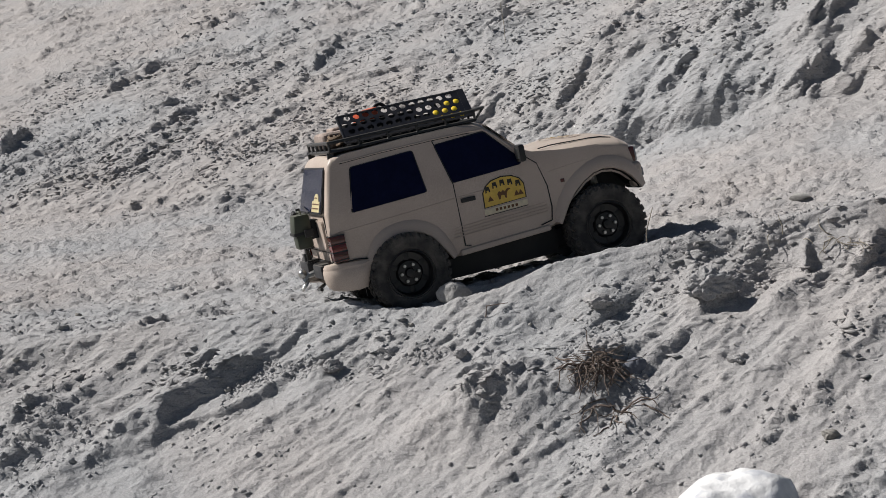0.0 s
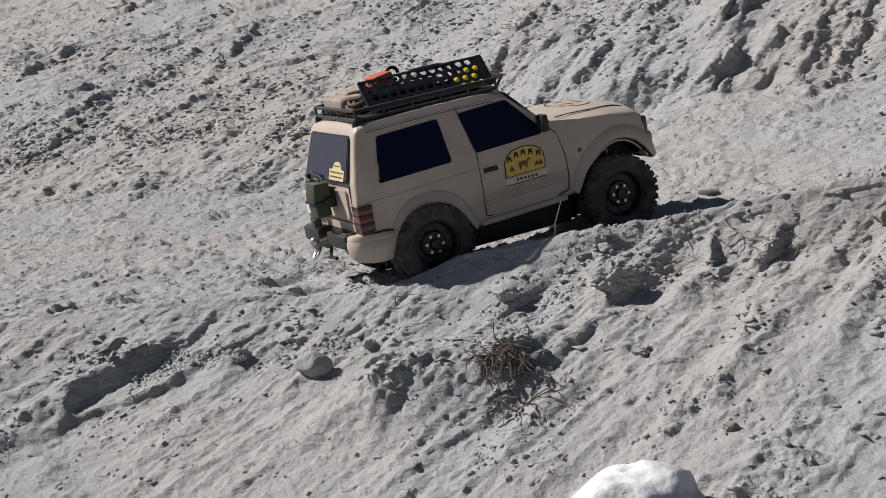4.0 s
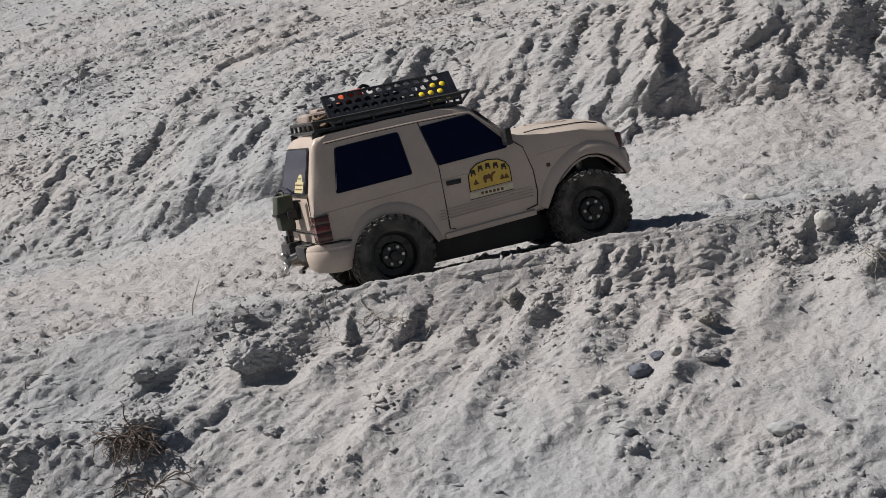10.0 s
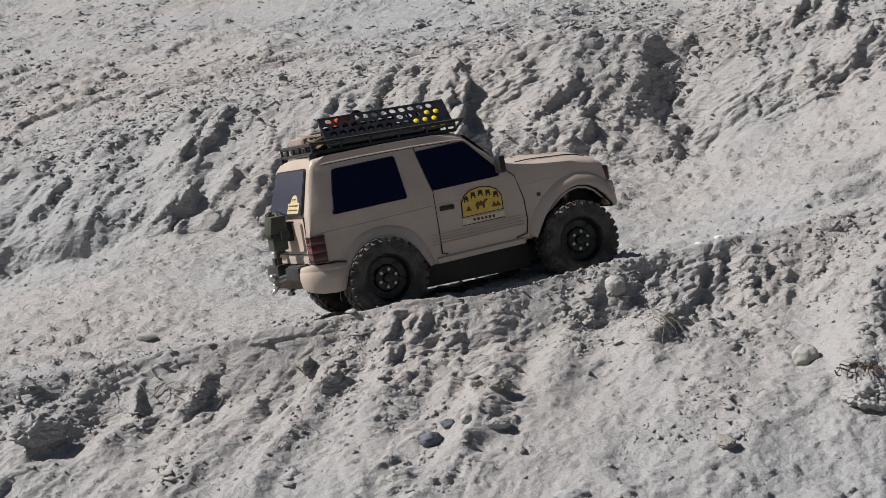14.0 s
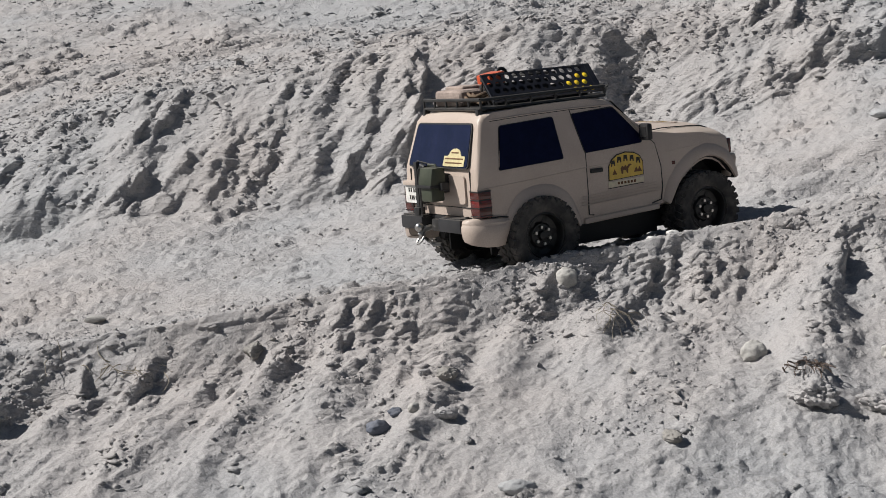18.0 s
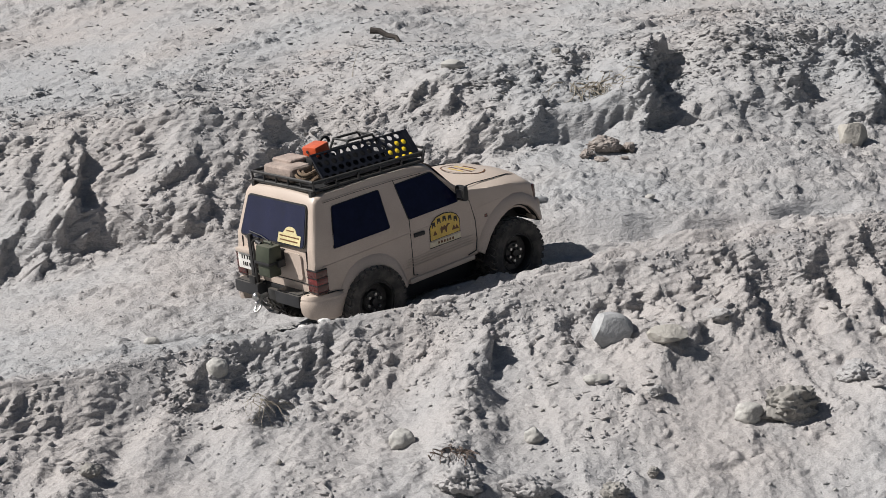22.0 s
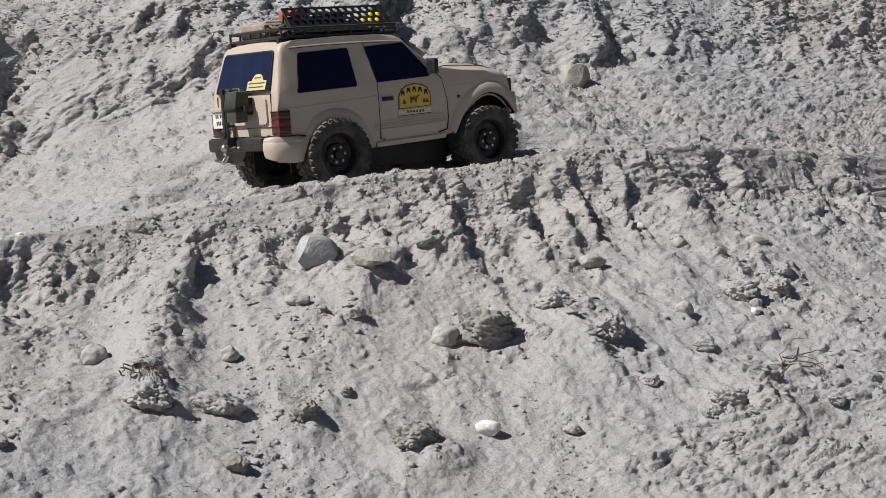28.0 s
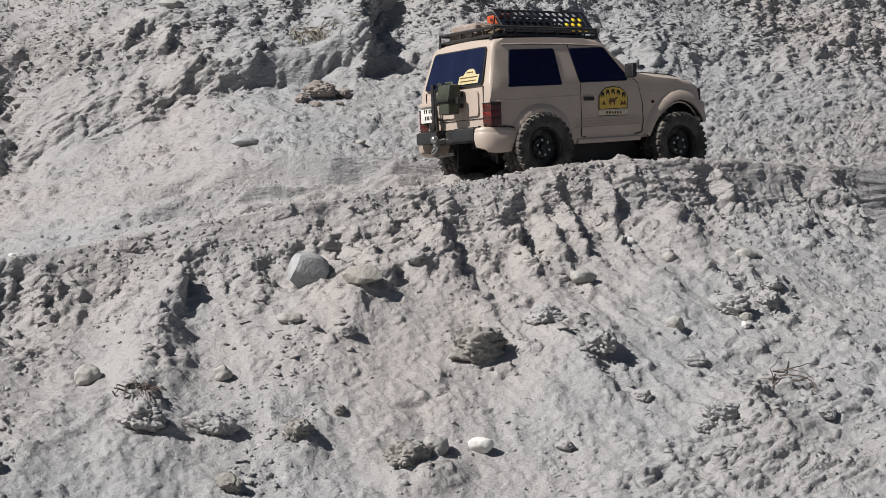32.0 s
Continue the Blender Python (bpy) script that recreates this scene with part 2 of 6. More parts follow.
def fbm(x, y, seed, octaves=4, gain=0.5):
    total, amp, norm = 0.0, 1.0, 0.0
    for k in range(octaves):
        total = total + amp * (vnoise(x + 3.7 * k, y - 1.9 * k, seed + k) * 2 - 1)
        norm, amp = norm + amp, amp * gain
        x, y = 1.62 * x - 1.22 * y, 1.22 * x + 1.62 * y
    return total / norm


def ridged(x, y, seed, octaves=3, gain=0.5):
    total, amp, norm = 0.0, 1.0, 0.0
    for k in range(octaves):
        total = total + amp * (1 - 2 * np.abs(vnoise(x + 5.1 * k, y + 2.3 * k, seed + k) - 0.5) * 2)
        norm, amp = norm + amp, amp * gain
        x, y = 1.62 * x - 1.22 * y, 1.22 * x + 1.62 * y
    return total / norm


def billow(x, y, seed, octaves=3):
    """Rounded swells with sharp creases between them."""
    total, amp, norm = 0.0, 1.0, 0.0
    for k in range(octaves):
        total = total + amp * np.abs(vnoise(x + 5.1 * k, y + 2.3 * k, seed + k) * 2 - 1)
        norm, amp = norm + amp, amp * 0.45
        x, y = 1.62 * x - 1.22 * y, 1.22 * x + 1.62 * y
    return total / norm


def strata(x, s, seed, thick, length, share=0.5):
    """Thin broken plates that lie level in the slope: a sharp lower edge, then a taper back into the sand above."""
    q = s / thick + 1.1 * fbm(x / (length * 2), s / (thick * 3), seed, 4, 0.6) + 0.35 * (x / length)
    k = np.floor(q)
    r = q - k
    a = vnoise(x / length + 17.3 * k, k, seed + 9) + 0.30 * (vnoise(x / (length * 0.22), s / thick, seed + 11) - 0.5)
    a = np.clip((a - 1 + share) * 5, 0, 1) * (0.5 + 0.5 * vnoise(x / length, k, seed + 13))
    return a * (1 - r) ** 1.2 * np.clip(r / 0.13, 0, 1)


def blocks(x, y, seed, share=0.6, crack=0.22):
    """Broken angular lumps: each cell that is raised has its own height and tilt, with cracks between the cells."""
    ix, iy = np.floor(x), np.floor(y)
    near, second, value = np.full(x.shape, 9.0), np.full(x.shape, 9.0), np.zeros(x.shape)
    for dx in (-1, 0, 1):
        for dy in (-1, 0, 1):
            cx, cy = ix + dx, iy + dy
            ox, oy = x - cx - 0.1 - 0.8 * lattice(cx, cy, seed), y - cy - 0.1 - 0.8 * lattice(cx, cy, seed + 1)
            d = np.hypot(ox, oy)
            h = 0.25 + 0.75 * lattice(cx, cy, seed + 2) + 1.3 * (lattice(cx, cy, seed + 4) - 0.5) * ox + 1.3 * (lattice(cx, cy, seed + 5) - 0.5) * oy
            h = h * (lattice(cx, cy, seed + 3) < share)
            closer = d < near
            second = np.where(closer, near, np.minimum(second, d))
            value = np.where(closer, h, value)
            near = np.where(closer, d, near)
    return value * np.clip((second - near) / crack, 0, 1)


def scarps(x, y, seed, broken=1.4):
    """Ribs with a long back and a steep side that faces +x, broken off at uneven lengths."""
    q = x + broken * fbm(x / 1.9, y / 1.7, seed, 4, 0.55)
    r = q - np.floor(q)
    amp = np.clip(vnoise(np.floor(q) * 7.3 + 0.5, y * 0.9, seed + 7) * 1.9 - 0.45, 0, 1)
    return np.where(r < 0.84, (r / 0.84) ** 1.6, (1 - r) / 0.16) * amp


# The car's way: seconds, then the pose of its rear axle.
CAR_ROWS = [
    (0, -0.7777, -0.2004, -0.0956, -3.02, -9.14, 35.81), (0.5, -0.7598, -0.2177, -0.0894, -2.12, -8.6, 39.27),
    (1, -0.7441, -0.2217, -0.0864, -2.38, -8.58, 40.44), (1.5, -0.7244, -0.223, -0.0848, -1.94, -8.58, 41.23),
    (2, -0.7109, -0.208, -0.0816, -1.82, -8.92, 42.06), (2.5, -0.6956, -0.2082, -0.0794, -1.34, -8.92, 43.42),
    (3, -0.6846, -0.1914, -0.077, -1.33, -10, 42.91), (3.5, -0.6685, -0.1954, -0.0738, -0.35, -10.05, 42.87),
    (5.5, -0.6078, -0.1566, -0.0575, 3.25, -8.38, 33.1), (6, -0.5852, -0.1554, -0.0542, 2.35, -8.44, 31.99),
    (6.5, -0.5613, -0.1481, -0.0466, 2.3, -8.13, 31.39), (7, -0.5326, -0.1415, -0.0469, -1.67, -7.53, 30.29),
    (7.5, -0.4985, -0.135, -0.0397, -1.41, -7.44, 28.85), (8, -0.4442, -0.1242, -0.0299, -0.74, -7.2, 27.18),
    (8.5, -0.3795, -0.1112, -0.0174, 3.03, -7.68, 27.62), (9, -0.3399, -0.0971, -0.0172, -0.63, -8.57, 26.34),
    (9.5, -0.3125, -0.0913, -0.0134, -1.41, -9.72, 25.35), (10, -0.2826, -0.0859, -0.0057, -2.07, -10.89, 24.01),
    (10.5, -0.2531, -0.0833, -0.0018, -2.63, -11.28, 24.92), (11, -0.2273, -0.073, 0.0029, -3.08, -11.7, 25.97),
    (11.5, -0.199, -0.0682, 0.0075, -2.38, -12, 26.15), (12, -0.1678, -0.0612, 0.0131, -2.67, -12.74, 25.87),
    (12.5, -0.1415, -0.0575, 0.0175, -2.85, -12.55, 24.55), (13, -0.1189, -0.0489, 0.0246, -2.67, -11.6, 23.37),
    (13.5, -0.092, -0.0473, 0.0313, -2.34, -10.52, 22.19), (14, -0.0599, -0.044, 0.0401, -2.67, -8.88, 22.54),
    (14.5, -0.022, -0.033, 0.0486, -1.25, -7.02, 24.33), (15, 0.0316, -0.029, 0.059, 0.49, -4.6, 29.05),
    (15.5, 0.0668, -0.0205, 0.0618, 1.25, -4.31, 31.46), (17.5, 0.1373, 0.0073, 0.0733, 0.78, -5.19, 32.86),
    (18, 0.1593, 0.0157, 0.079, 0.57, -7.33, 30.85), (18.5, 0.1879, 0.0338, 0.0833, -0.29, -9.11, 32.62),
    (19, 0.2325, 0.0557, 0.0894, -0.05, -11.68, 37.3), (19.5, 0.2776, 0.0957, 0.0942, 2.37, -13.24, 39.61),
    (20, 0.3112, 0.11, 0.0979, 4.63, -14.83, 38.46), (20.5, 0.3393, 0.125, 0.1016, 7.25, -15.16, 35.76),
    (21, 0.3565, 0.1341, 0.1046, 7.3, -14.8, 33.17), (21.5, 0.3733, 0.1414, 0.1084, 7.4, -14.92, 30.87),
    (22, 0.3863, 0.1451, 0.1129, 7.83, -14.86, 29.26), (22.5, 0.4012, 0.1417, 0.116, 7.52, -14.01, 27.24),
    (23, 0.4159, 0.1476, 0.1199, 8.08, -12.89, 24.55), (23.5, 0.4281, 0.1413, 0.1243, 8.42, -12.68, 22.16),
    (24, 0.4418, 0.1427, 0.1287, 8.22, -12.14, 21.04), (24.5, 0.4574, 0.1448, 0.1336, 7.11, -11.77, 20.2),
    (26.5, 0.6038, 0.1323, 0.1757, 4.84, -8.87, 18.95), (27, 0.653, 0.1456, 0.1823, 3.04, -8.02, 18.09),
    (27.5, 0.686, 0.1311, 0.1881, -0.18, -7.86, 16.8), (28, 0.7231, 0.1406, 0.1942, -1.54, -7.77, 18),
    (28.5, 0.7677, 0.1461, 0.2013, -2.17, -7.93, 19.89), (29, 0.8157, 0.1595, 0.2082, -1.51, -9.98, 21.05),
    (29.5, 0.8595, 0.1609, 0.2149, -2.34, -10.4, 21.94), (30, 0.9048, 0.161, 0.2217, -3.71, -8.87, 24.47),
    (30.5, 0.9452, 0.1721, 0.2231, -3.72, -8.76, 27.8), (31, 0.9774, 0.1746, 0.226, -3.04, -8.41, 25.57),
    (31.5, 0.9966, 0.1527, 0.2287, -2.27, -5.96, 17.66), (32, 1.0237, 0.1528, 0.238, -3.11, -3.85, 15.34),
]

WHEELBASE, HALF, RADIUS = 0.242, 0.083, 0.0475


# The lie of the land along x: the ledge's lip, the wheel track, the foot and the brow of the bank, the slope above and below.
LIP_Y = ((-3.5, -0.62), (-2.2, -0.5), (-0.96, -0.33), (-0.5, -0.25), (-0.23, -0.195), (0, -0.14), (0.25, -0.075), (0.4, -0.04), (0.75, -0.04), (1.0, 0.0), (1.2, 0.03), (1.45, 0.13), (2.0, 0.3), (3.2, 0.6))
LIP_Z = ((-3.5, -0.22), (-1.22, -0.164), (-0.96, -0.14), (-0.8, -0.12), (-0.66, -0.10), (-0.45, -0.06), (-0.3, -0.037), (-0.19, -0.018), (-0.05, 0.01), (0.05, 0.03), (0.18, 0.049), (0.29, 0.066), (0.4, 0.091), (0.54, 0.12), (0.66, 0.15), (0.8, 0.175), (0.92, 0.19), (1.04, 0.222), (1.2, 0.233), (1.5, 0.242), (2.0, 0.236), (3.2, 0.24))
TRACK_Z = ((-3.5, -0.24), (-1.2, -0.17), (-0.73, -0.141), (-0.54, -0.105), (-0.3, -0.063), (-0.09, -0.024), (0, -0.003), (0.08, 0.015), (0.2, 0.031), (0.28, 0.033), (0.41, 0.048), (0.5, 0.075), (0.6, 0.105), (0.68, 0.13), (0.8, 0.157), (0.94, 0.178), (1.02, 0.188), (1.15, 0.212), (1.25, 0.213), (1.6, 0.235), (2.2, 0.25), (3.2, 0.27))
FOOT_Y = ((-3.5, 0.9), (-2.5, 0.86), (-1, 0.8), (-0.35, 0.75), (0, 0.73), (0.3, 0.73), (0.5, 0.755), (0.8, 0.79), (1, 0.81), (1.35, 0.83), (2, 0.9), (3.2, 1.05))
FOOT_Z = ((-3.5, -0.16), (-1.502, -0.11), (-1.1, -0.11), (-0.832, -0.075), (-0.603, 0.014), (-0.403, 0.054), (-0.154, 0.063), (0.029, 0.114), (0.199, 0.168), (0.344, 0.15), (0.482, 0.199), (0.627, 0.255), (0.749, 0.319), (0.933, 0.355), (1.131, 0.394), (1.376, 0.366), (1.524, 0.411), (1.769, 0.415), (2.063, 0.445), (3.143, 0.494))
BROW_Y = tuple((x, y + 0.215) for x, y in FOOT_Y)
BROW_Z = ((-3.529, -0.062), (-2.218, -0.042), (-1.213, 0.031), (-0.991, 0.101), (-0.769, 0.155), (-0.506, 0.241), (-0.378, 0.266), (-0.207, 0.301), (-0.002, 0.337), (0.1, 0.359), (0.219, 0.393), (0.345, 0.383), (0.485, 0.389), (0.607, 0.434), (0.671, 0.471), (0.82, 0.502), (1.029, 0.534), (1.219, 0.582), (1.5, 0.58), (2.01, 0.622), (3.205, 0.661))
HILL_Z = ((-3.5, 0.05), (-1.5, 0.235), (-1.0, 0.31), (-0.2, 0.43), (0.65, 0.595), (0.9, 0.60), (1.3, 0.68), (2.0, 0.74), (3.2, 0.85))      # at y = 1.6
FRONT_Z = ((-3.5, -0.24), (-0.8, -0.20), (-0.43, -0.168), (-0.1, -0.135), (0.03, -0.118), (0.31, -0.10), (0.8, -0.08), (1.1, -0.03), (1.6, 0.0), (3.2, 0.05))     # at y = -0.42


def along(table, x):
    xs, vs = zip(*table)
    return sum(np.interp(x + d, xs, vs) for d in (-0.05, -0.025, 0, 0.025, 0.05)) / 5


# knots of the profile across the slope: y and z at a place x along it
def knots(x):
    ly, lz, tz = along(LIP_Y, x), along(LIP_Z, x), along(TRACK_Z, x)
    by, bz, hy, hz = along(FOOT_Y, x), along(FOOT_Z, x), along(BROW_Y, x), along(BROW_Z, x)
    fz, uz = along(FRONT_Z, x), along(HILL_Z, x)
    one = np.ones_like(x)
    inner = np.clip((x - 0.3) / 0.25, 0, 1) * np.clip((1.0 - x) / 0.2, 0, 1)
    return [(-120 * one, -3.2 * one), (-6 * one, -2.2 * one), (-1.3 * one, fz - 0.42), (np.minimum(-0.72, ly - 0.3), fz - 0.135), (np.minimum(-0.42, ly - 0.09), fz), (np.maximum(ly - np.interp(x, (-0.95, -0.6, -0.33), (0.05, 0.085, 0.047)) - 0.018 * fbm(x / 0.11, x * 0 + 0.5, 87, 3), np.minimum(ly - 0.02, -0.385)), np.maximum(lz - 0.065, fz + 0.02)), (ly, lz),
            (ly + 0.055, tz + 0.011), (ly + 0.3, tz + 0.019 + 0.03 * inner), (by, bz), (hy, hz), (1.6 * one, uz), (2.6 * one, uz + 0.34), (7 * one, uz + 1.9), (12 * one, uz + 2.5), (150 * one, uz * 0 + 4.0)]


# single features of the slope, each at its place x, y
FORMS, SCARS, PATCHES = [], [], []


def form(x, y, length, width, bearing, h):
    """A rounded ridge, mound or hollow; the bearing is in degrees from +x."""
    FORMS.append((x, y, length, width, bearing, h))


def scar(x, y, length, bearing, h):
    """A broken edge that runs up the slope, steep on its right-hand side."""
    SCARS.append((x, y, length, bearing, h))


def patch(x, y, rx, ry):
    """A patch of broken plates."""
    PATCHES.append((x, y, rx, ry))


form(0.500, -0.13, 0.16, 0.034, 78, 0.020); form(0.470, -0.29, 0.17, 0.040, 80, 0.022); form(0.452, -0.385, 0.05, 0.045, 90, 0.012)
form(-0.935, -0.42, 0.11, 0.036, 66, 0.015); form(-0.87, -0.35, 0.09, 0.028, 40, 0.010); form(-1.10, -0.47, 0.09, 0.034, 62, 0.018)
form(-1.00, -0.55, 0.07, 0.026, 60, 0.010); form(-1.20, -0.56, 0.08, 0.03, 58, 0.014); form(-0.50, -0.435, 0.13, 0.050, 28, 0.034)
form(-0.58, -0.475, 0.07, 0.035, 30, 0.018); form(-0.385, -0.285, 0.045, 0.035, 70, 0.026); form(-0.50, -0.292, 0.035, 0.028, 60, 0.020)
form(-0.44, -0.30, 0.03, 0.02, 90, 0.012); form(-0.30, -0.30, 0.04, 0.02, 70, 0.012); form(0.419, 0.83, 0.1, 0.055, 100, -0.0525)
form(0.482, 0.733, 0.09, 0.045, 10, 0.0245); form(0.372, 0.769, 0.06, 0.03, 60, 0.021); form(0.591, 0.808, 0.06, 0.05, 80, 0.021)
form(1.011, 0.931, 0.12, 0.06, 60, 0.042); form(1.11, 0.955, 0.14, 0.06, 70, -0.056); form(1.534, 0.927, 0.1, 0.05, 80, -0.042)
form(1.456, 0.917, 0.09, 0.04, 75, 0.0315); form(1.396, 0.817, 0.05, 0.045, 0, 0.021); form(0.72, -0.47, 0.04, 0.03, 20, 0.022)
form(0.60, -0.405, 0.035, 0.03, 30, 0.020); form(0.73, -0.17, 0.05, 0.03, 70, 0.018); form(0.66, -0.24, 0.09, 0.06, 60, 0.014)
form(0.94, -0.29, 0.08, 0.045, 85, 0.018); form(1.10, -0.22, 0.05, 0.03, 80, 0.010); form(1.08, -0.46, 0.07, 0.05, 80, 0.016)
form(0.30, -0.27, 0.11, 0.035, 78, 0.018); form(0.36, -0.36, 0.10, 0.05, 70, 0.014); form(0.08, -0.30, 0.13, 0.022, 76, 0.013)
form(-0.12, -0.34, 0.15, 0.020, 74, 0.012); form(-0.02, -0.25, 0.10, 0.02, 76, 0.012); form(-0.22, -0.40, 0.12, 0.02, 72, 0.010)
form(0.26, -0.19, 0.07, 0.03, 80, 0.02); form(0.16, -0.22, 0.09, 0.022, 78, 0.014); form(0.62, -0.10, 0.06, 0.022, 80, 0.014)
form(0.83, -0.10, 0.08, 0.026, 82, 0.018); form(1.00, -0.08, 0.07, 0.022, 82, 0.016); form(1.19, -0.06, 0.07, 0.03, 84, 0.02)
form(-0.623, 0.852, 0.1, 0.05, 70, 0.021); form(-0.802, 0.866, 0.12, 0.05, 60, 0.0245); form(-0.453, 0.837, 0.1, 0.04, 80, 0.021)
form(-0.304, 0.827, 0.09, 0.035, 80, 0.021); form(-0.154, 0.809, 0.09, 0.04, 85, 0.021); form(0.019, 0.778, 0.08, 0.035, 95, 0.021)
scar(-0.993, -0.547, 0.071, 47, 0.010); scar(0.014, -0.486, 0.137, 80, 0.006); scar(-0.185, -0.484, 0.085, 79, 0.006); scar(-0.072, -0.481, 0.121, 76, 0.006)
scar(-1.1, -0.471, 0.119, 73, 0.011); scar(0.079, -0.454, 0.068, 76, 0.008); scar(-0.022, -0.438, 0.092, 78, 0.006); scar(-0.937, -0.432, 0.191, 86, 0.014)
scar(-0.111, -0.423, 0.074, 82, 0.010); scar(-0.108, -0.417, 0.093, 90, 0.010); scar(0.078, -0.41, 0.264, 78, 0.006); scar(-0.79, -0.388, 0.075, 79, 0.011)
scar(-0.207, -0.34, 0.083, 72, 0.013); scar(-0.925, -0.32, 0.069, 76, 0.008); scar(-0.17, -0.301, 0.144, 81, 0.008); scar(0.049, -0.267, 0.09, 73, 0.008)
scar(-0.232, -0.246, 0.07, 75, 0.013); scar(-0.298, -0.245, 0.047, 50, 0.011); scar(-0.093, -0.231, 0.072, 70, 0.011); scar(-0.025, -0.227, 0.116, 84, 0.013)
scar(0.876, -0.225, 0.166, 98, 0.006); scar(0.508, -0.223, 0.15, 92, 0.010); scar(-0.021, -0.164, 0.059, 53, 0.013); scar(0.016, -0.163, 0.057, 40, 0.013)
scar(0.519, -0.154, 0.254, 89, 0.019); scar(0.286, -0.146, 0.124, 74, 0.013); scar(-0.526, -0.14, 0.295, 98, 0.011); scar(0.861, -0.125, 0.182, 93, 0.011)
scar(0.186, -0.124, 0.057, 46, 0.013); scar(0.765, -0.118, 0.116, 92, 0.010); scar(0.198, -0.106, 0.068, 39, 0.013); scar(0.481, -0.096, 0.123, 47, 0.014)
scar(0.959, -0.095, 0.174, 95, 0.011); scar(0.38, -0.092, 0.079, 52, 0.013); scar(0.433, -0.091, 0.088, 52, 0.013); scar(0.317, -0.084, 0.061, 41, 0.013)
scar(0.941, -0.075, 0.126, 98, 0.011); scar(0.463, -0.073, 0.065, 50, 0.014); scar(1.028, -0.069, 0.124, 79, 0.013); scar(0.356, -0.068, 0.043, 60, 0.013)
scar(0.416, -0.066, 0.046, 51, 0.013); scar(1.097, -0.035, 0.092, 85, 0.013); scar(1.039, -0.012, 0.1, 91, 0.011); scar(1.304, 0.044, 0.056, 88, 0.022)
scar(1.521, 0.073, 0.191, 71, 0.014); scar(1.442, 0.102, 0.056, 92, 0.019); scar(-0.092, 0.663, 0.204, 72, 0.026); scar(-1.698, 0.675, 0.482, 108, 0.011)
scar(-1.502, 0.716, 0.349, 102, 0.011); scar(-0.275, 0.725, 0.171, 76, 0.026); scar(0.007, 0.751, 0.177, 61, 0.036); scar(0.211, 0.756, 0.088, 43, 0.022)
scar(-0.068, 0.786, 0.093, 52, 0.029); scar(-0.42, 0.786, 0.098, 69, 0.022); scar(-0.532, 0.792, 0.092, 49, 0.019); scar(-0.438, 0.793, 0.1, 63, 0.034)
scar(-0.36, 0.807, 0.108, 73, 0.031); scar(0.025, 0.827, 0.217, 65, 0.043); scar(0.19, 0.84, 0.114, 34, 0.026); scar(-0.208, 0.845, 0.111, 59, 0.029)
scar(0.712, 0.856, 0.106, 52, 0.036); scar(0.815, 0.865, 0.128, 59, 0.031); scar(1.006, 0.87, 0.241, 83, 0.041); scar(-0.043, 0.871, 0.123, 72, 0.031)
scar(0.01, 0.876, 0.119, 72, 0.034); scar(-0.679, 0.901, 0.114, 35, 0.026); scar(-0.201, 0.905, 0.103, 54, 0.024); scar(1.3, 0.915, 0.115, 59, 0.031)
scar(-0.409, 0.917, 0.13, 41, 0.026); scar(-0.401, 0.919, 0.101, 54, 0.029); scar(1.555, 0.934, 0.157, 92, 0.036); scar(0.68, 0.941, 0.08, 50, 0.029)
scar(-1.071, 0.945, 0.131, 71, 0.017); scar(-0.893, 0.962, 0.112, 57, 0.014); scar(0.616, 0.963, 0.093, 41, 0.031); scar(-1.854, 1, 0.18, 64, 0.017)
scar(1.108, 1.013, 0.137, 29, 0.034); scar(-1.595, 1.114, 0.192, 48, 0.012); scar(-1.844, 1.202, 0.164, 68, 0.019); scar(-2.259, 1.207, 0.16, 92, 0.036)
scar(-0.846, 1.222, 0.283, 81, 0.017); scar(-1.729, 1.326, 0.302, 80, 0.014); scar(-1.599, 1.423, 0.339, 91, 0.024); scar(-2.12, 1.486, 0.189, 68, 0.029)
scar(-0.749, 1.562, 0.261, 73, 0.022); scar(-2.021, 1.614, 0.164, 30, 0.022); scar(-2.072, 1.825, 0.182, 55, 0.024); scar(-2.55, 1.85, 0.234, 80, 0.017)
scar(-2.617, 2.105, 0.168, 38, 0.017)
patch(0.959, -0.300, 0.038, 0.068); patch(1.208, -0.197, 0.052, 0.056); patch(1.025, -0.512, 0.063, 0.039); patch(0.599, -0.406, 0.031, 0.023); patch(0.710, -0.453, 0.033, 0.026)
patch(1.083, -0.477, 0.027, 0.048); patch(1.144, -0.263, 0.040, 0.022); patch(0.962, -0.120, 0.027, 0.046); patch(0.469, -0.345, 0.028, 0.046); patch(0.682, -0.231, 0.025, 0.025)
patch(0.997, -0.379, 0.018, 0.033); patch(1.182, -0.450, 0.043, 0.025); patch(1.230, -0.389, 0.038, 0.043); patch(0.538, -0.440, 0.022, 0.037); patch(0.620, -0.283, 0.036, 0.041)
patch(0.465, -0.336, 0.028, 0.046); patch(0.089, -0.272, 0.023, 0.024); patch(0.317, -0.332, 0.034, 0.054); patch(0.183, -0.123, 0.032, 0.034); patch(-0.067, -0.183, 0.018, 0.033)
patch(-0.105, -0.423, 0.016, 0.029); patch(0.019, -0.495, 0.015, 0.042); patch(-0.402, -0.266, 0.030, 0.033); patch(-0.543, -0.490, 0.067, 0.030); patch(-0.721, -0.336, 0.037, 0.034)
patch(-0.377, -0.270, 0.036, 0.040); patch(-0.233, -0.385, 0.022, 0.044); patch(-1.102, -0.472, 0.038, 0.034); patch(-0.953, -0.411, 0.038, 0.042); patch(0.605, -0.203, 0.044, 0.051)
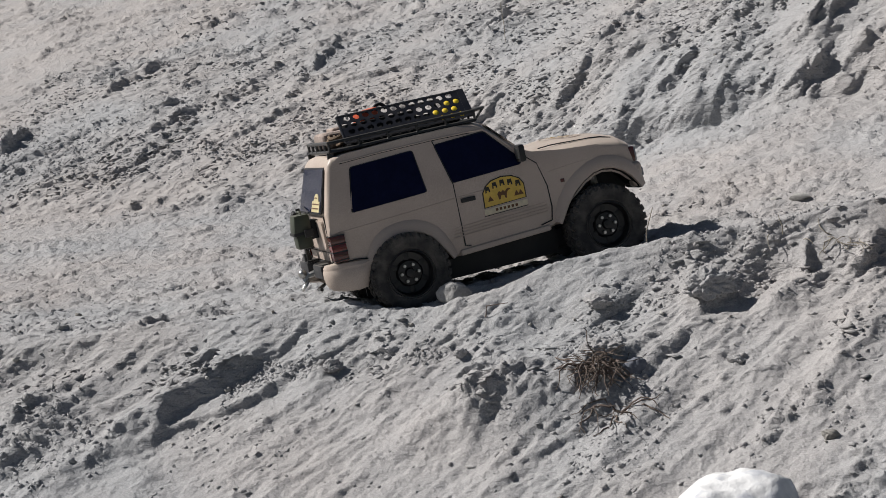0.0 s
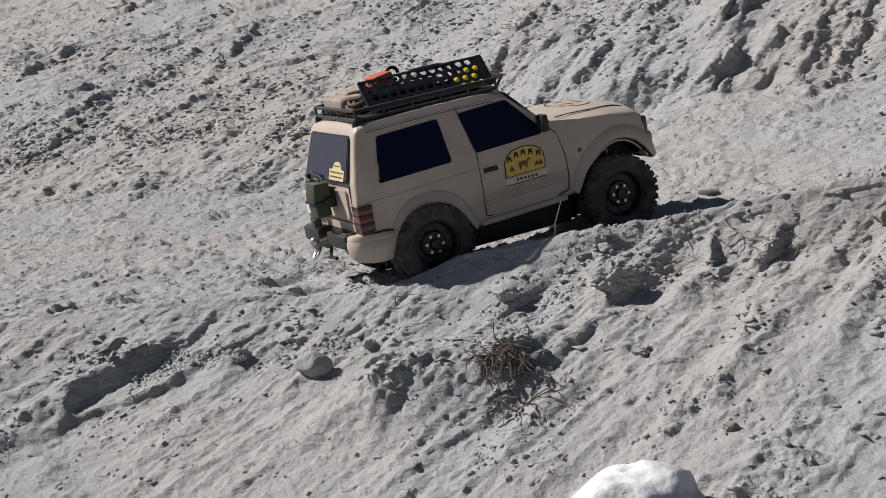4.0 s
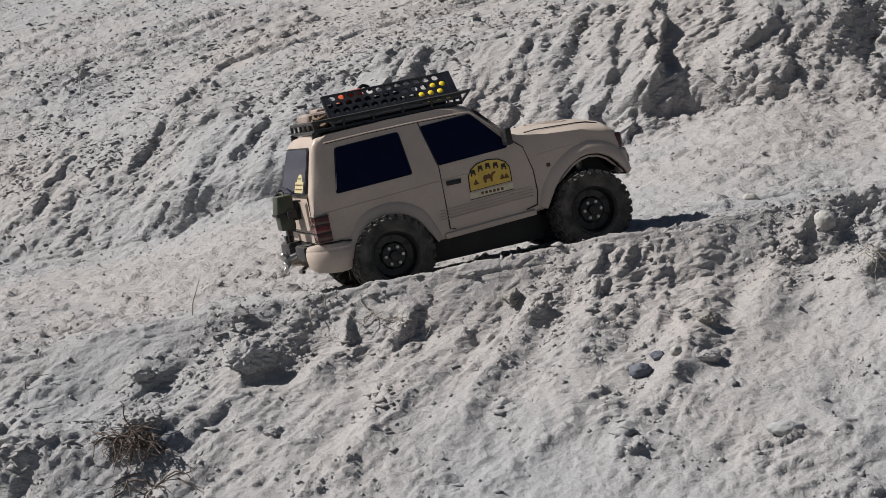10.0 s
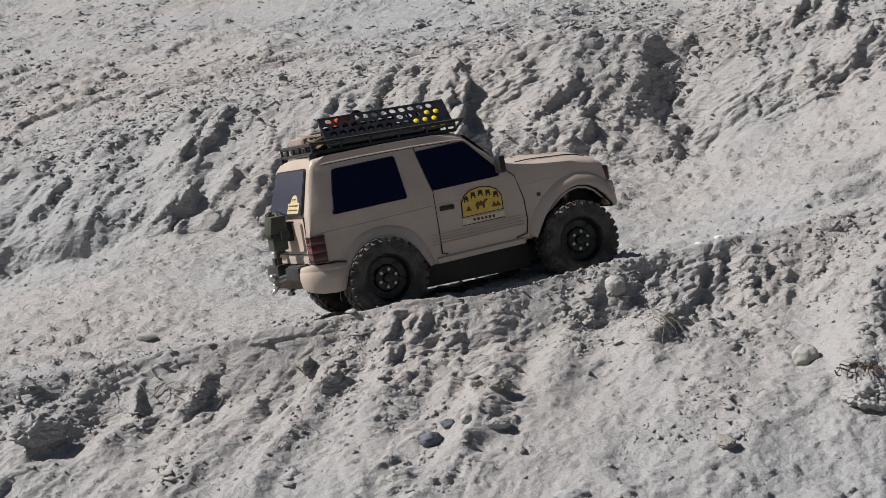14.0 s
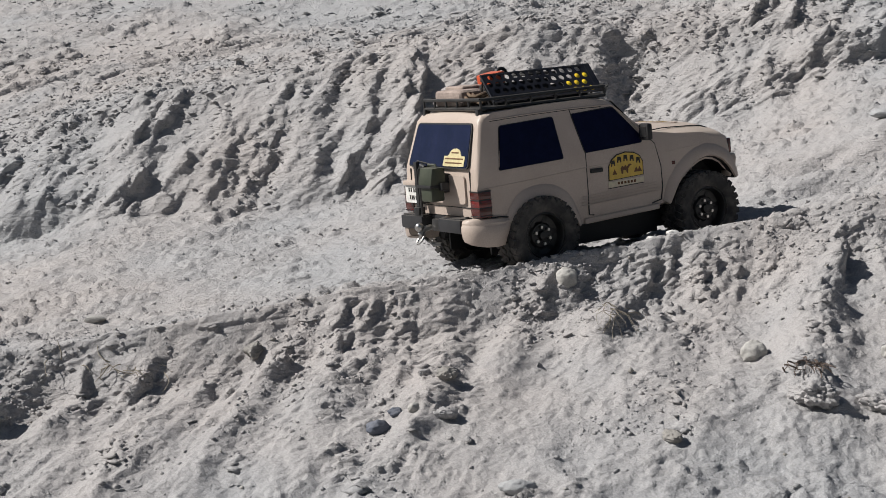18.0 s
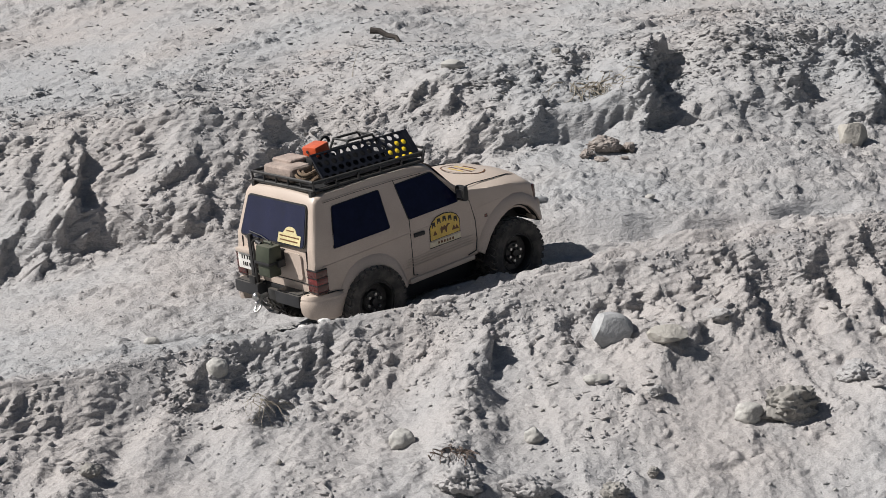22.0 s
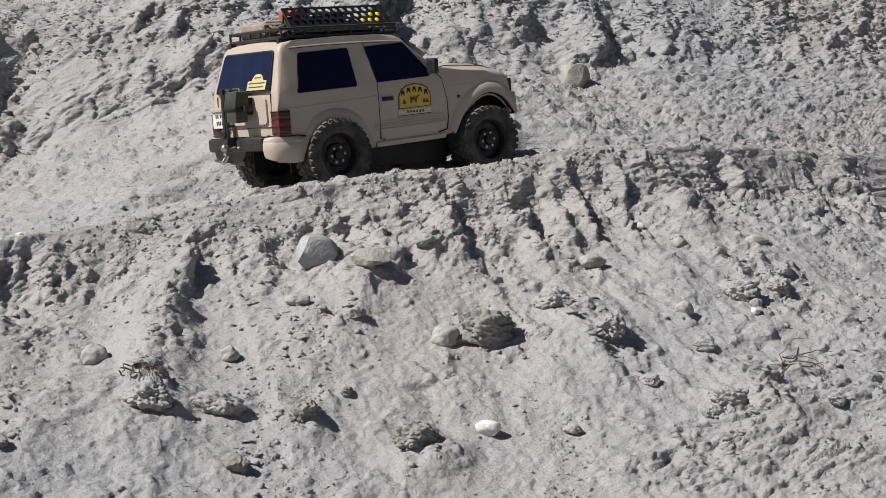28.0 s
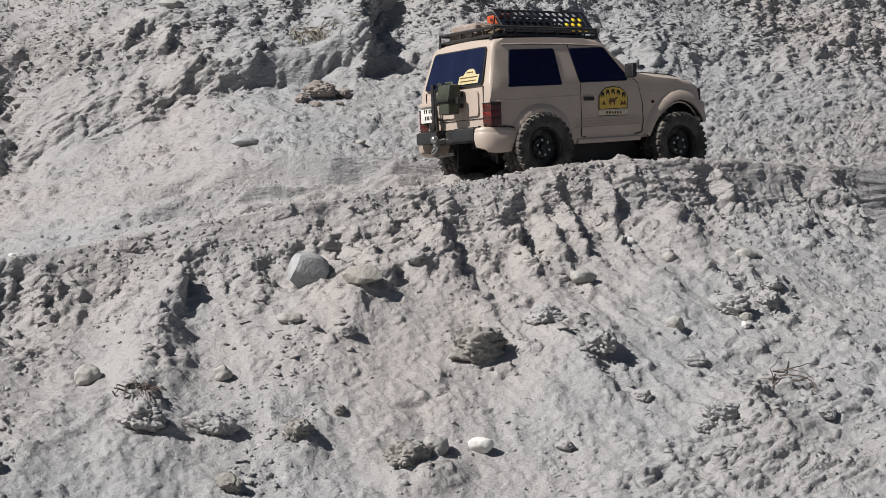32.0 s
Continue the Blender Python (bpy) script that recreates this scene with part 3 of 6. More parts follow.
patch(0.747, -0.142, 0.033, 0.053); patch(0.843, -0.301, 0.030, 0.033); patch(0.481, -0.247, 0.024, 0.049)


def forms(x, y):
    total = np.zeros_like(x)
    for fx, fy, long, wide, bearing, h in FORMS:
        near = np.flatnonzero((abs(x - fx) < 2.4 * max(long, wide)) & (abs(y - fy) < 2.4 * max(long, wide)))
        c, s = math.cos(radians(bearing)), math.sin(radians(bearing))
        a, b = (x[near] - fx) * c + (y[near] - fy) * s, -(x[near] - fx) * s + (y[near] - fy) * c
        total[near] += h * np.exp(-((a / long) ** 2 + (b / wide) ** 2) ** 1.3)
    return total


def scars(x, y):
    total = np.zeros_like(x)
    wx, wy = x + 0.026 * fbm(x / 0.06, y / 0.06, 401, 5, 0.62), y + 0.026 * fbm(x / 0.06, y / 0.06, 411, 5, 0.62)
    for fx, fy, long, bearing, h in SCARS:
        near = np.flatnonzero((abs(x - fx) < 0.7 * long + 0.09) & (abs(y - fy) < 0.7 * long + 0.09))
        c, s = math.cos(radians(bearing)), math.sin(radians(bearing))
        a, b = (wx[near] - fx) * c + (wy[near] - fy) * s, -(wx[near] - fx) * s + (wy[near] - fy) * c
        wide = min(max(0.4 * long, 0.02), 0.065)
        run = np.clip(1 - (2 * a / long) ** 2, 0, 1) ** 0.7
        total[near] = np.maximum(total[near], 0.62 * h * run * np.where(b > 0, np.clip(1 - b / wide, 0, 1) ** 1.4, np.clip(1 + b / 0.014, 0, 1)))
    return total * np.clip(0.1 + 1.5 * vnoise(x / 0.028, y / 0.028, 421) + 0.5 * fbm(x / 0.012, y / 0.012, 423, 2), 0, 1.3)


def patches(x, y):
    total = np.zeros_like(x)
    for fx, fy, rx, ry in PATCHES:
        total = np.maximum(total, np.clip(1.6 - 1.3 * np.hypot((x - fx) / rx, (y - fy) / ry), 0, 1))
    return total


ROWS = (6, 8, 12, 140, 150, 62, 34, 80, 84, 150, 170, 120, 12, 8, 12)      # rows of the sheet in each stretch between two knots
FINE_COLUMNS = 1140


def ground_sheet():
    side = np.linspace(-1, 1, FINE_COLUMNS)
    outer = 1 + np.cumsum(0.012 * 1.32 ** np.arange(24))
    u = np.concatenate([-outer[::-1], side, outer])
    ys, zs, width = [], [], []
    v_all = []
    for k, count in enumerate(ROWS):
        v_all += [k + j / count for j in range(count)]
    v_all.append(len(ROWS))
    v_all = np.array(v_all)
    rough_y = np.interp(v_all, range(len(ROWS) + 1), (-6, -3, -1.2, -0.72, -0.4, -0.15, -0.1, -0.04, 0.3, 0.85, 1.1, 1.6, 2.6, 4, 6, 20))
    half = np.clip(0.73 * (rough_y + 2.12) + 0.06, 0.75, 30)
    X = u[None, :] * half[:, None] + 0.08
    K = knots(np.clip(X, -3.4, 3.1))
    seg = np.minimum(v_all.astype(int), len(ROWS) - 1)
    fr = (v_all - seg)[:, None]
    Y, Z = np.zeros_like(X), np.zeros_like(X)
    for k in range(len(ROWS)):
        rows = seg == k
        for out, c in ((Y, 0), (Z, 1)):
            a, b = K[k][c][rows], K[k + 1][c][rows]
            out[rows] = a + (b - a) * fr[rows]
    # soften the corners of the profile, less so at the lip and the brow
    for _ in range(5):
        for A in (Y, Z):
            A[1:-1] = A[1:-1] * 0.5 + (A[:-2] + A[2:]) * 0.25
    S = np.cumsum(np.concatenate([np.zeros((1, X.shape[1])), np.hypot(np.diff(Y, axis=0), np.diff(Z, axis=0))]), axis=0)
    S = S - S[int(np.argmin(abs(v_all - 6)))][None, :]          # distance up the slope from the lip
    V = np.broadcast_to(v_all[:, None], X.shape)

    def band(a, b, soft):
        return np.clip((V - a) / soft + 0.5, 0, 1) * np.clip((b - V) / soft + 0.5, 0, 1)

    front, lip, road, bank, hill = band(2.4, 5.3, 0.7), band(4.75, 5.80, 0.3), band(6.1, 9.0, 0.4), band(8.9, 10.25, 0.35), band(10.1, 12.6, 0.4)
    edge = band(5.7, 6.9, 0.3)
    D = np.zeros_like(X)
    WX, WS = X + 0.03 * fbm(X / 0.09, S / 0.09, 11, 5, 0.6), S + 0.03 * fbm(X / 0.09, S / 0.09, 21, 5, 0.6)
    BX, BS = X + 0.010 * fbm(X / 0.03, S / 0.03, 15, 4, 0.65), S + 0.007 * fbm(X / 0.03, S / 0.03, 25, 4, 0.65)

    def add(mask, relief):
        """Adds a zone's relief where the zone lies."""
        k = mask > 0.01
        D[k] += mask[k] * relief(X[k], S[k], WX[k], WS[k], BX[k], BS[k], Y[k])

    def front_relief(x, s, wx, ws, bx, bs, y):
        # smooth falls of sand with runnels, and patches of thin broken plates between them
        fall = x - np.interp(x, (-1.3, -0.5, 0.1, 0.7, 1.5), (0.85, 0.55, 0.22, -0.05, -0.3)) * s       # constant down the fall of the sand
        west = np.clip((-0.72 - x) / 0.2, 0, 1)
        d = 0.008 * fbm(x / 0.22, s / 0.22, 31, 4)
        d += 0.007 * (ridged((fall + 0.02 * fbm(x / 0.06, s / 0.06, 39, 3)) / 0.08, s / 0.22, 41, 4) - 0.5) * (0.7 + fbm(x / 0.4, s / 0.3, 51, 2))
        d += 0.0050 * ridged((fall + 0.010 * fbm(x / 0.03, s / 0.03, 43, 3)) / 0.030, s / 0.10, 45, 4) * np.clip(0.25 + fbm(x / 0.15, s / 0.3, 47, 2) * 3, 0, 1)
        d += 0.0006 * ridged(fall / 0.012, s / 0.08, 49, 2)
        d += scarps(fall / 0.13, s / 0.09, 53, 1.8) * (0.005 * np.clip(fbm(x / 0.2, s / 0.12, 57, 3) * 3, 0, 1) + 0.004 * west)
        crust = np.clip(patches(x, y) - 0.38 + 3.0 * fbm((fall + 0.2 * s) / 0.09, s / 0.16, 61, 5, 0.6) + 0.35 * np.clip(x - 0.5, 0, 0.6), 0, 1)
        d += crust * (0.0015 + 0.0075 * strata(bx, bs, 63, 0.021, 0.045, 0.55) + 0.005 * strata(bx, bs, 67, 0.011, 0.022, 0.5)
                      + 0.0042 * blocks(bx / 0.024, bs / 0.018, 71, 0.4, 0.2) + 0.0025 * blocks(bx / 0.011, bs / 0.009, 83, 0.4, 0.25))
        lumpy = 0.40 + 0.55 * np.clip((x - 0.35) / 0.35, 0, 1)
        d += lumpy * (0.0050 * blocks((fall + bx - x) / 0.030, bs / 0.040, 86, 0.14, 0.4) + 0.0030 * blocks(bx / 0.018, bs / 0.014, 88, 0.16, 0.3) + 0.0022 * fbm(fall / 0.022, s / 0.05, 89, 4, 0.6))
        return d + 0.0016 * blocks(bx / 0.010, bs / 0.008, 85, 0.2, 0.2) + (0.75 * forms(x, y) + scars(x, y)) * (1 + 0.6 * fbm(x / 0.035, s / 0.05, 35, 5, 0.6)) + 0.0016 * fbm(x / 0.012, s / 0.012, 231, 3, 0.65)

    def lip_relief(x, s, wx, ws, bx, bs, y):
        # crumbling face below the lip: ribs and gullies of broken lumps
        fall = x - np.interp(x, (-1.3, -0.5, 0.1, 0.7, 1.5), (0.85, 0.55, 0.22, -0.05, -0.3)) * s
        size = np.interp(x, (-1.1, -0.7, -0.4, 0.0, 1.2), (0.25, 0.35, 0.5, 0.8, 0.85))
        broken = 0.35 + 0.65 * np.clip(0.5 + 2.5 * fbm(x / 0.16, s / 0.2, 93, 3), 0, 1)
        rib = ridged((fall + 0.012 * fbm(x / 0.03, s / 0.03, 99, 3)) / 0.045, s / 0.16, 97, 4, 0.55)
        d = 0.016 * (rib - 0.35) + 0.008 * scarps(fall / 0.09, s / 0.07, 91, 1.6) + 0.008 * fbm(wx / 0.035, s / 0.045, 95, 5, 0.62)
        d += 0.004 * ridged(bx / 0.028, bs / 0.024, 101, 5, 0.66) + 0.006 * strata(bx, bs, 103, 0.018, 0.03, 0.5) + 0.0065 * blocks(bx / 0.028, bs / 0.022, 111, 0.45, 0.3) + 0.0035 * blocks(bx / 0.013, bs / 0.010, 113, 0.4, 0.3)
        return scars(x, y) + size * broken * d

    def edge_relief(x, s, wx, ws, bx, bs, y):
        # the trodden edge itself: a thin flaky crust
        return 0.0030 * fbm(x / 0.06, s / 0.03, 117, 4) + 0.0035 * blocks(bx / 0.034, bs / 0.018, 118, 0.3, 0.14) + 0.002 * blocks(bx / 0.012, bs / 0.010, 119, 0.35)

    def road_relief(x, s, wx, ws, bx, bs, y):
        # the driven ledge: smooth, with scattered crumbs and flakes
        crumbs = np.clip(fbm(x / 0.2, s / 0.12, 121, 4, 0.6) * 2.4 + 0.38 + 1.6 * np.clip(x - 0.45, 0, 1), 0, 1)
        return (0.004 * fbm(x / 0.22, s / 0.22, 31, 4) + 0.0070 * fbm(x / 0.06, s / 0.04, 131, 5, 0.62) + 0.0045 * blocks(bx / 0.022, bs / 0.018, 137, 0.2, 0.3) + 0.0010 * fbm(x / 0.010, s / 0.010, 241, 2) + 0.0026 * blocks(bx / 0.011, bs / 0.010, 135, 0.22)
                + crumbs * (0.006 * blocks(bx / 0.026, bs / 0.022, 141, 0.25, 0.14) + 0.005 * strata(bx, bs, 143, 0.022, 0.04, 0.45) + 0.004 * ridged(bx / 0.022, bs / 0.020, 151, 4, 0.62)))

    def bank_relief(x, s, wx, ws, bx, bs, y):
        # rounded buttresses with gullies between them, plates near the brow and broken faces
        fall = wx - np.interp(x, (-1.3, -0.2, 0.6, 1.5), (0.8, 0.45, 0.15, 0.0)) * s
        soft = np.interp(x, (-1.1, -0.7, -0.3, 0.3, 0.8), (0.55, 0.6, 0.65, 0.7, 0.85))
        d = 0.022 * (billow(fall / 0.10, s / 0.17, 163, 3) - 0.45) + 0.010 * (ridged(wx / 0.05 - 0.3 * s / 0.05, s / 0.10, 164, 5, 0.55) - 0.3) + 0.006 * scarps(fall / 0.12, s / 0.12, 161, 1.6) + 0.007 * fbm(wx / 0.06, s / 0.07, 165, 5, 0.6)
        torn = np.clip(0.62 + 2.4 * fbm(x / 0.12, s / 0.09, 167, 4, 0.6), 0.25, 1.2)
        d += torn * (0.004 * ridged(bx / 0.032, bs / 0.024, 171, 5, 0.66) + 0.006 * strata(bx, bs, 173, 0.030, 0.045, 0.45) + 0.004 * strata(bx, bs, 177, 0.016, 0.024, 0.45) + 0.009 * blocks(bx / 0.036, bs / 0.030, 181, 0.4, 0.35) + 0.0055 * blocks(bx / 0.017, bs / 0.014, 183, 0.45, 0.35))
        return d * soft + (0.75 * forms(x, y) + scars(x, y)) * (1 + 0.6 * fbm(x / 0.035, s / 0.05, 35, 5, 0.6)) + 0.0014 * fbm(x / 0.008, s / 0.008, 231, 2)

    def hill_relief(x, s, wx, ws, bx, bs, y):
        # smooth sheets broken by strings of flakes and small scarps that hang down the fall
        fall = wx - 0.9 * s
        tuss = np.clip(0.18 + 0.35 * np.clip(-0.5 - x, 0, 1) + 3.2 * fbm(fall / 0.09, (s + 0.5 * x) / 0.30, 191, 5, 0.6), 0, 1)
        d = 0.010 * fbm(x / 0.22, s / 0.22, 31, 5) + 0.014 * scarps(fall / 0.14, s / 0.08, 195, 2.4) * np.clip(fbm(x / 0.20, s / 0.14, 197, 4) * 3, 0, 1)
        d += tuss * (0.003 * ridged(bx / 0.036, bs / 0.022, 211, 5, 0.62) + 0.012 * strata(bx, bs, 213, 0.034, 0.05, 0.5) + 0.007 * strata(bx, bs, 217, 0.019, 0.028, 0.5) + 0.004 * blocks(bx / 0.030, bs / 0.022, 221, 0.4, 0.14) + 0.003 * np.clip(2.6 - 1.2 * y, 0, 1) * blocks(bx / 0.015, bs / 0.012, 223, 0.45, 0.2))
        return d + scars(x, y) + 0.0060 * strata(bx, bs, 227, 0.028, 0.034, 0.5) * np.clip(2.8 - 1.1 * y, 0.25, 1) + 0.0012 * ridged(bx / 0.024, bs / 0.014, 225, 4, 0.62) + 0.0015 * fbm(x / 0.008, s / 0.008, 231, 2)

    for mask, relief in ((front, front_relief), (lip, lip_relief), (edge, edge_relief), (road, road_relief), (bank, bank_relief), (hill, hill_relief)):
        add(mask, relief)
    ledge = np.clip(0.45 + 2.2 * fbm(X / 0.16, X * 0, 601, 3), 0, 1) * np.clip((1.25 - abs(X - 0.1)) / 0.3, 0, 1)
    foot_line = 9.10 + 0.10 * fbm(X / 0.07, X * 0 + 3.0, 603, 4, 0.6)
    brow = np.clip(0.35 + 2.4 * fbm(X / 0.11, X * 0 + 7.0, 605, 4, 0.6), 0, 1)
    D += brow * 0.009 * np.exp(-((V - 9.98 - 0.06 * fbm(X / 0.05, X * 0 + 9.0, 607, 3)) / 0.06) ** 2)
    D += ledge * (0.020 * np.exp(-((V - foot_line - 0.20) / 0.10) ** 2) - 0.016 * np.exp(-((V - foot_line) / 0.05) ** 2))
    d = D

    def spread(A, n):
        for axis in (0, 1):
            C = np.cumsum(np.concatenate([np.repeat(np.take(A, [0], axis), n + 1, axis), A, np.repeat(np.take(A, [-1], axis), n, axis)], axis), axis)
            A = (np.take(C, range(2 * n + 1, C.shape[axis]), axis) - np.take(C, range(0, C.shape[axis] - 2 * n - 1), axis)) / (2 * n + 1)
        return A

    broken = np.clip(spread(abs(D - spread(D, 5)), 4) / 0.0022, 0, 1)         # how broken the surface is
    # push out along the profile's normal
    ty, tz = np.gradient(Y, axis=0), np.gradient(Z, axis=0)
    ln = np.maximum(np.hypot(ty, tz), 1e-9)
    ny, nz = -tz / ln, ty / ln
    for A in (ny, nz):
        for _ in range(6):
            A[1:-1] = A[1:-1] * 0.5 + (A[:-2] + A[2:]) * 0.25
    Y, Z = Y + ny * d, Z + nz * d
    X = X + (lip + bank) * 0.3 * d
    press_ruts(X, Y, Z)
    return X, Y, Z, broken


def press_ruts(X, Y, Z):
    """Presses the wheels' ruts into the ledge: no sand stands higher than the tyres that roll over it, but for a little spill."""
    ts = [r[0] for r in CAR_ROWS]
    inside = np.flatnonzero((np.abs(X.ravel()) < 1.7) & (Y.ravel() > -0.45) & (Y.ravel() < 0.62))
    x, y, z = X.ravel()[inside], Y.ravel()[inside], Z.ravel()[inside].copy()
    limit = np.full(len(x), 9.0)
    for t in np.arange(0, 32.01, 0.25):
        m = pose(*[float(np.interp(t, ts, [r[c] for r in CAR_ROWS])) for c in range(1, 7)])
        for wx in (0.0, WHEELBASE):
            for wy in (-0.077, 0.077):
                p, ahead = m @ Vector((wx, wy, 0)), m.to_3x3() @ Vector((1, 0, 0))
                near = np.flatnonzero((abs(x - p.x) < 0.09) & (abs(y - p.y) < 0.09))
                n = math.hypot(ahead.x, ahead.y)
                a = ((x[near] - p.x) * ahead.x + (y[near] - p.y) * ahead.y) / n
                b = (-(x[near] - p.x) * ahead.y + (y[near] - p.y) * ahead.x) / n
                floor = p.z - RADIUS + 0.008 + ahead.z / n * a + np.clip(abs(a) - 0.02, 0, 1) * 0.5 + np.clip(abs(b) - 0.021, 0, 1) * 1.6
                limit[near] = np.minimum(limit[near], floor)
    limit += 0.004 * fbm(x / 0.03, y / 0.03, 501, 4, 0.6)
    flat = Z.reshape(-1)
    flat[inside] = np.minimum(z, limit)
    Z[...] = flat.reshape(Z.shape)


def grid_mesh(name, X, Y, Z, broken, mat):
    rows, cols = X.shape
    me = bpy.data.meshes.new(name)
    co = np.stack([X, Y, Z], -1).reshape(-1, 3)
    me.vertices.add(len(co))
    me.vertices.foreach_set("co", co.ravel())
    i = np.arange((rows - 1) * cols).reshape(rows - 1, cols)[:, :-1].ravel()
    quads = np.stack([i, i + 1, i + cols + 1, i + cols], -1)
    me.loops.add(quads.size)
    me.loops.foreach_set("vertex_index", quads.ravel().astype(np.int32))
    me.polygons.add(len(quads))
    me.polygons.foreach_set("loop_start", np.arange(len(quads), dtype=np.int32) * 4)
    me.polygons.foreach_set("use_smooth", np.ones(len(quads), dtype=bool))
    me.update(calc_edges=True)
    me.attributes.new("broken", "FLOAT", "POINT").data.foreach_set("value", broken.ravel().astype(np.float32))
    me.materials.append(mat)
    return me


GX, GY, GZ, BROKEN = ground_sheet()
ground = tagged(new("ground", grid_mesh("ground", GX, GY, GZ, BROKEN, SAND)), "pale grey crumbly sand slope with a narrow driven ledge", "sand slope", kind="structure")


def height(x, y):
    """The ground's height at a place, from the nearest points of the sheet."""
    d = (GX - x) ** 2 + (GY - y) ** 2
    k = np.argpartition(d.ravel(), 6)[:6]
    return float(GZ.ravel()[k].mean())


# ---- building helpers ----
def part(name, bm, mat, parent=None, label="", smooth=30):
    """Links a bmesh as one mesh object under a thing or a part."""
    me = bpy.data.meshes.new(name)
    bmesh.ops.recalc_face_normals(bm, faces=bm.faces)
    for e in bm.edges:
        e.smooth = len(e.link_faces) == 2 and e.calc_face_angle(3.1) < radians(smooth)
    for fc in bm.faces:
        fc.smooth = True
    bm.to_mesh(me)
    bm.free()
    me.materials.append(mat)
    ob = new(name, me)
    ob.parent = parent
    if label:
        ob["label"] = label
    return ob


def empty(name, m, label, category, group=""):
    ob = new(name)
    ob.empty_display_size = 0.02
    ob.matrix_world = m
    return tagged(ob, label, category, group)


def box(bm, c, s, bevel=0.0, m=None, segments=2):
    """A box of size s round c, with rounded edges; m turns it round its centre."""
    t = Matrix.Translation(c) @ (m or Matrix()) @ Matrix.Diagonal((*s, 1))
    made = bmesh.ops.create_cube(bm, size=1.0, matrix=t)["verts"]
    if bevel:
        edges = list({e for v in made for e in v.link_edges})
        bmesh.ops.bevel(bm, geom=edges, offset=bevel, segments=segments, affect="EDGES", profile=0.6)
    return bm


def tube(bm, points, r, sides=8, taper=1.0):
    """A round bar through the points."""
    rings = []
    points = [Vector(p) for p in points]
    for k, p in enumerate(points):
        way = (points[min(k + 1, len(points) - 1)] - points[max(k - 1, 0)]).normalized()
        a = way.orthogonal().normalized() if k == 0 else (a - way * a.dot(way)).normalized()
        b = way.cross(a)
        rr = r * (1 + (taper - 1) * k / max(len(points) - 1, 1))
        rings.append([bm.verts.new(p + (a * math.cos(2 * math.pi * j / sides) + b * math.sin(2 * math.pi * j / sides)) * rr) for j in range(sides)])
    for p, q in zip(rings, rings[1:]):
        for j in range(sides):
            bm.faces.new((p[j], p[(j + 1) % sides], q[(j + 1) % sides], q[j]))
    bm.faces.new(rings[0][::-1])
    bm.faces.new(rings[-1])
    return bm


def slab(bm, outline, axis, at, thick, shear=None):
    """A flat plate with the given outline: for axis 'y' of (x, z) pairs, for 'x' of (y, z), for 'z' of (x, y)."""
    def place(p, d):
        if axis == "y":
            v = Vector((p[0], at + d, p[1]))
        elif axis == "x":
            v = Vector((at + d, p[0], p[1]))
        else:
            v = Vector((p[0], p[1], at + d))
        return shear(v) if shear else v
    a = [bm.verts.new(place(p, 0)) for p in outline]
    b = [bm.verts.new(place(p, thick)) for p in outline]
    bm.faces.new(a)
    bm.faces.new(b[::-1])
    for i in range(len(a)):
        j = (i + 1) % len(a)
        bm.faces.new((a[i], b[i], b[j], a[j]))
    return bm


def spin(bm, profile, sides=32, axis="y"):
    """A turned shape: profile of (radius, along the axis) pairs."""
    rings = []
    for k in range(sides):
        c, s = math.cos(2 * math.pi * k / sides), math.sin(2 * math.pi * k / sides)
        rings.append([bm.verts.new((r * c, h, r * s)) for r, h in profile])
    for k in range(sides):
        p, q = rings[k], rings[(k + 1) % sides]
        for j in range(len(profile) - 1):
            bm.faces.new((p[j], q[j], q[j + 1], p[j + 1]))
    return bm


def arc(cx, cz, r, a, b, n):
    return [(cx + r * math.cos(radians(a + (b - a) * k / n)), cz + r * math.sin(radians(a + (b - a) * k / n))) for k in range(n + 1)]


def round_box(x0, z0, x1, z1, r, n=4):
    out = []
    for cx, cz, a in ((x1 - r, z1 - r, 0), (x0 + r, z1 - r, 90), (x0 + r, z0 + r, 180), (x1 - r, z0 + r, 270)):
        out += arc(cx, cz, r, a, a + 90, n)
    return out


# ---- the toy car: x ahead from the rear axle, y to its left, z up from the hubs ----
car = empty("toy_car", pose(0, 0, 0), "beige scale-model off-road car with loaded roof rack driving a sand ledge", "toy car")


def crown(x, y):
    """The bonnet's crown."""
    return 0.0085 * (1 - abs(y / HALF) ** 3.5) * max(0.0, min(1.0, (x - 0.166) / 0.025, (0.302 - x) / 0.035))


def body_side(v):
    """Draws the shell in towards the roof, the nose and the tail."""
    z = v.z
    k = 1.0
    if z > 0.085:
        k -= 0.165 * ((z - 0.085) / 0.065)
    if z < 0.03:
        k -= 0.02 * (0.03 - z) / 0.02
    if v.x > 0.23:
        k -= 0.07 * ((v.x - 0.23) / 0.07) ** 2
    if v.x < -0.05:
        k -= 0.015 * ((-0.05 - v.x) / 0.03) ** 2
    return Vector((v.x + (0.010 * (1 - (v.y / HALF) ** 2) if v.x > 0.11 and z > 0.05 else 0.0), v.y * k, z + (0.0035 * (1 - (v.y / HALF) ** 2) + crown(v.x, v.y)) * (z > 0.08)))


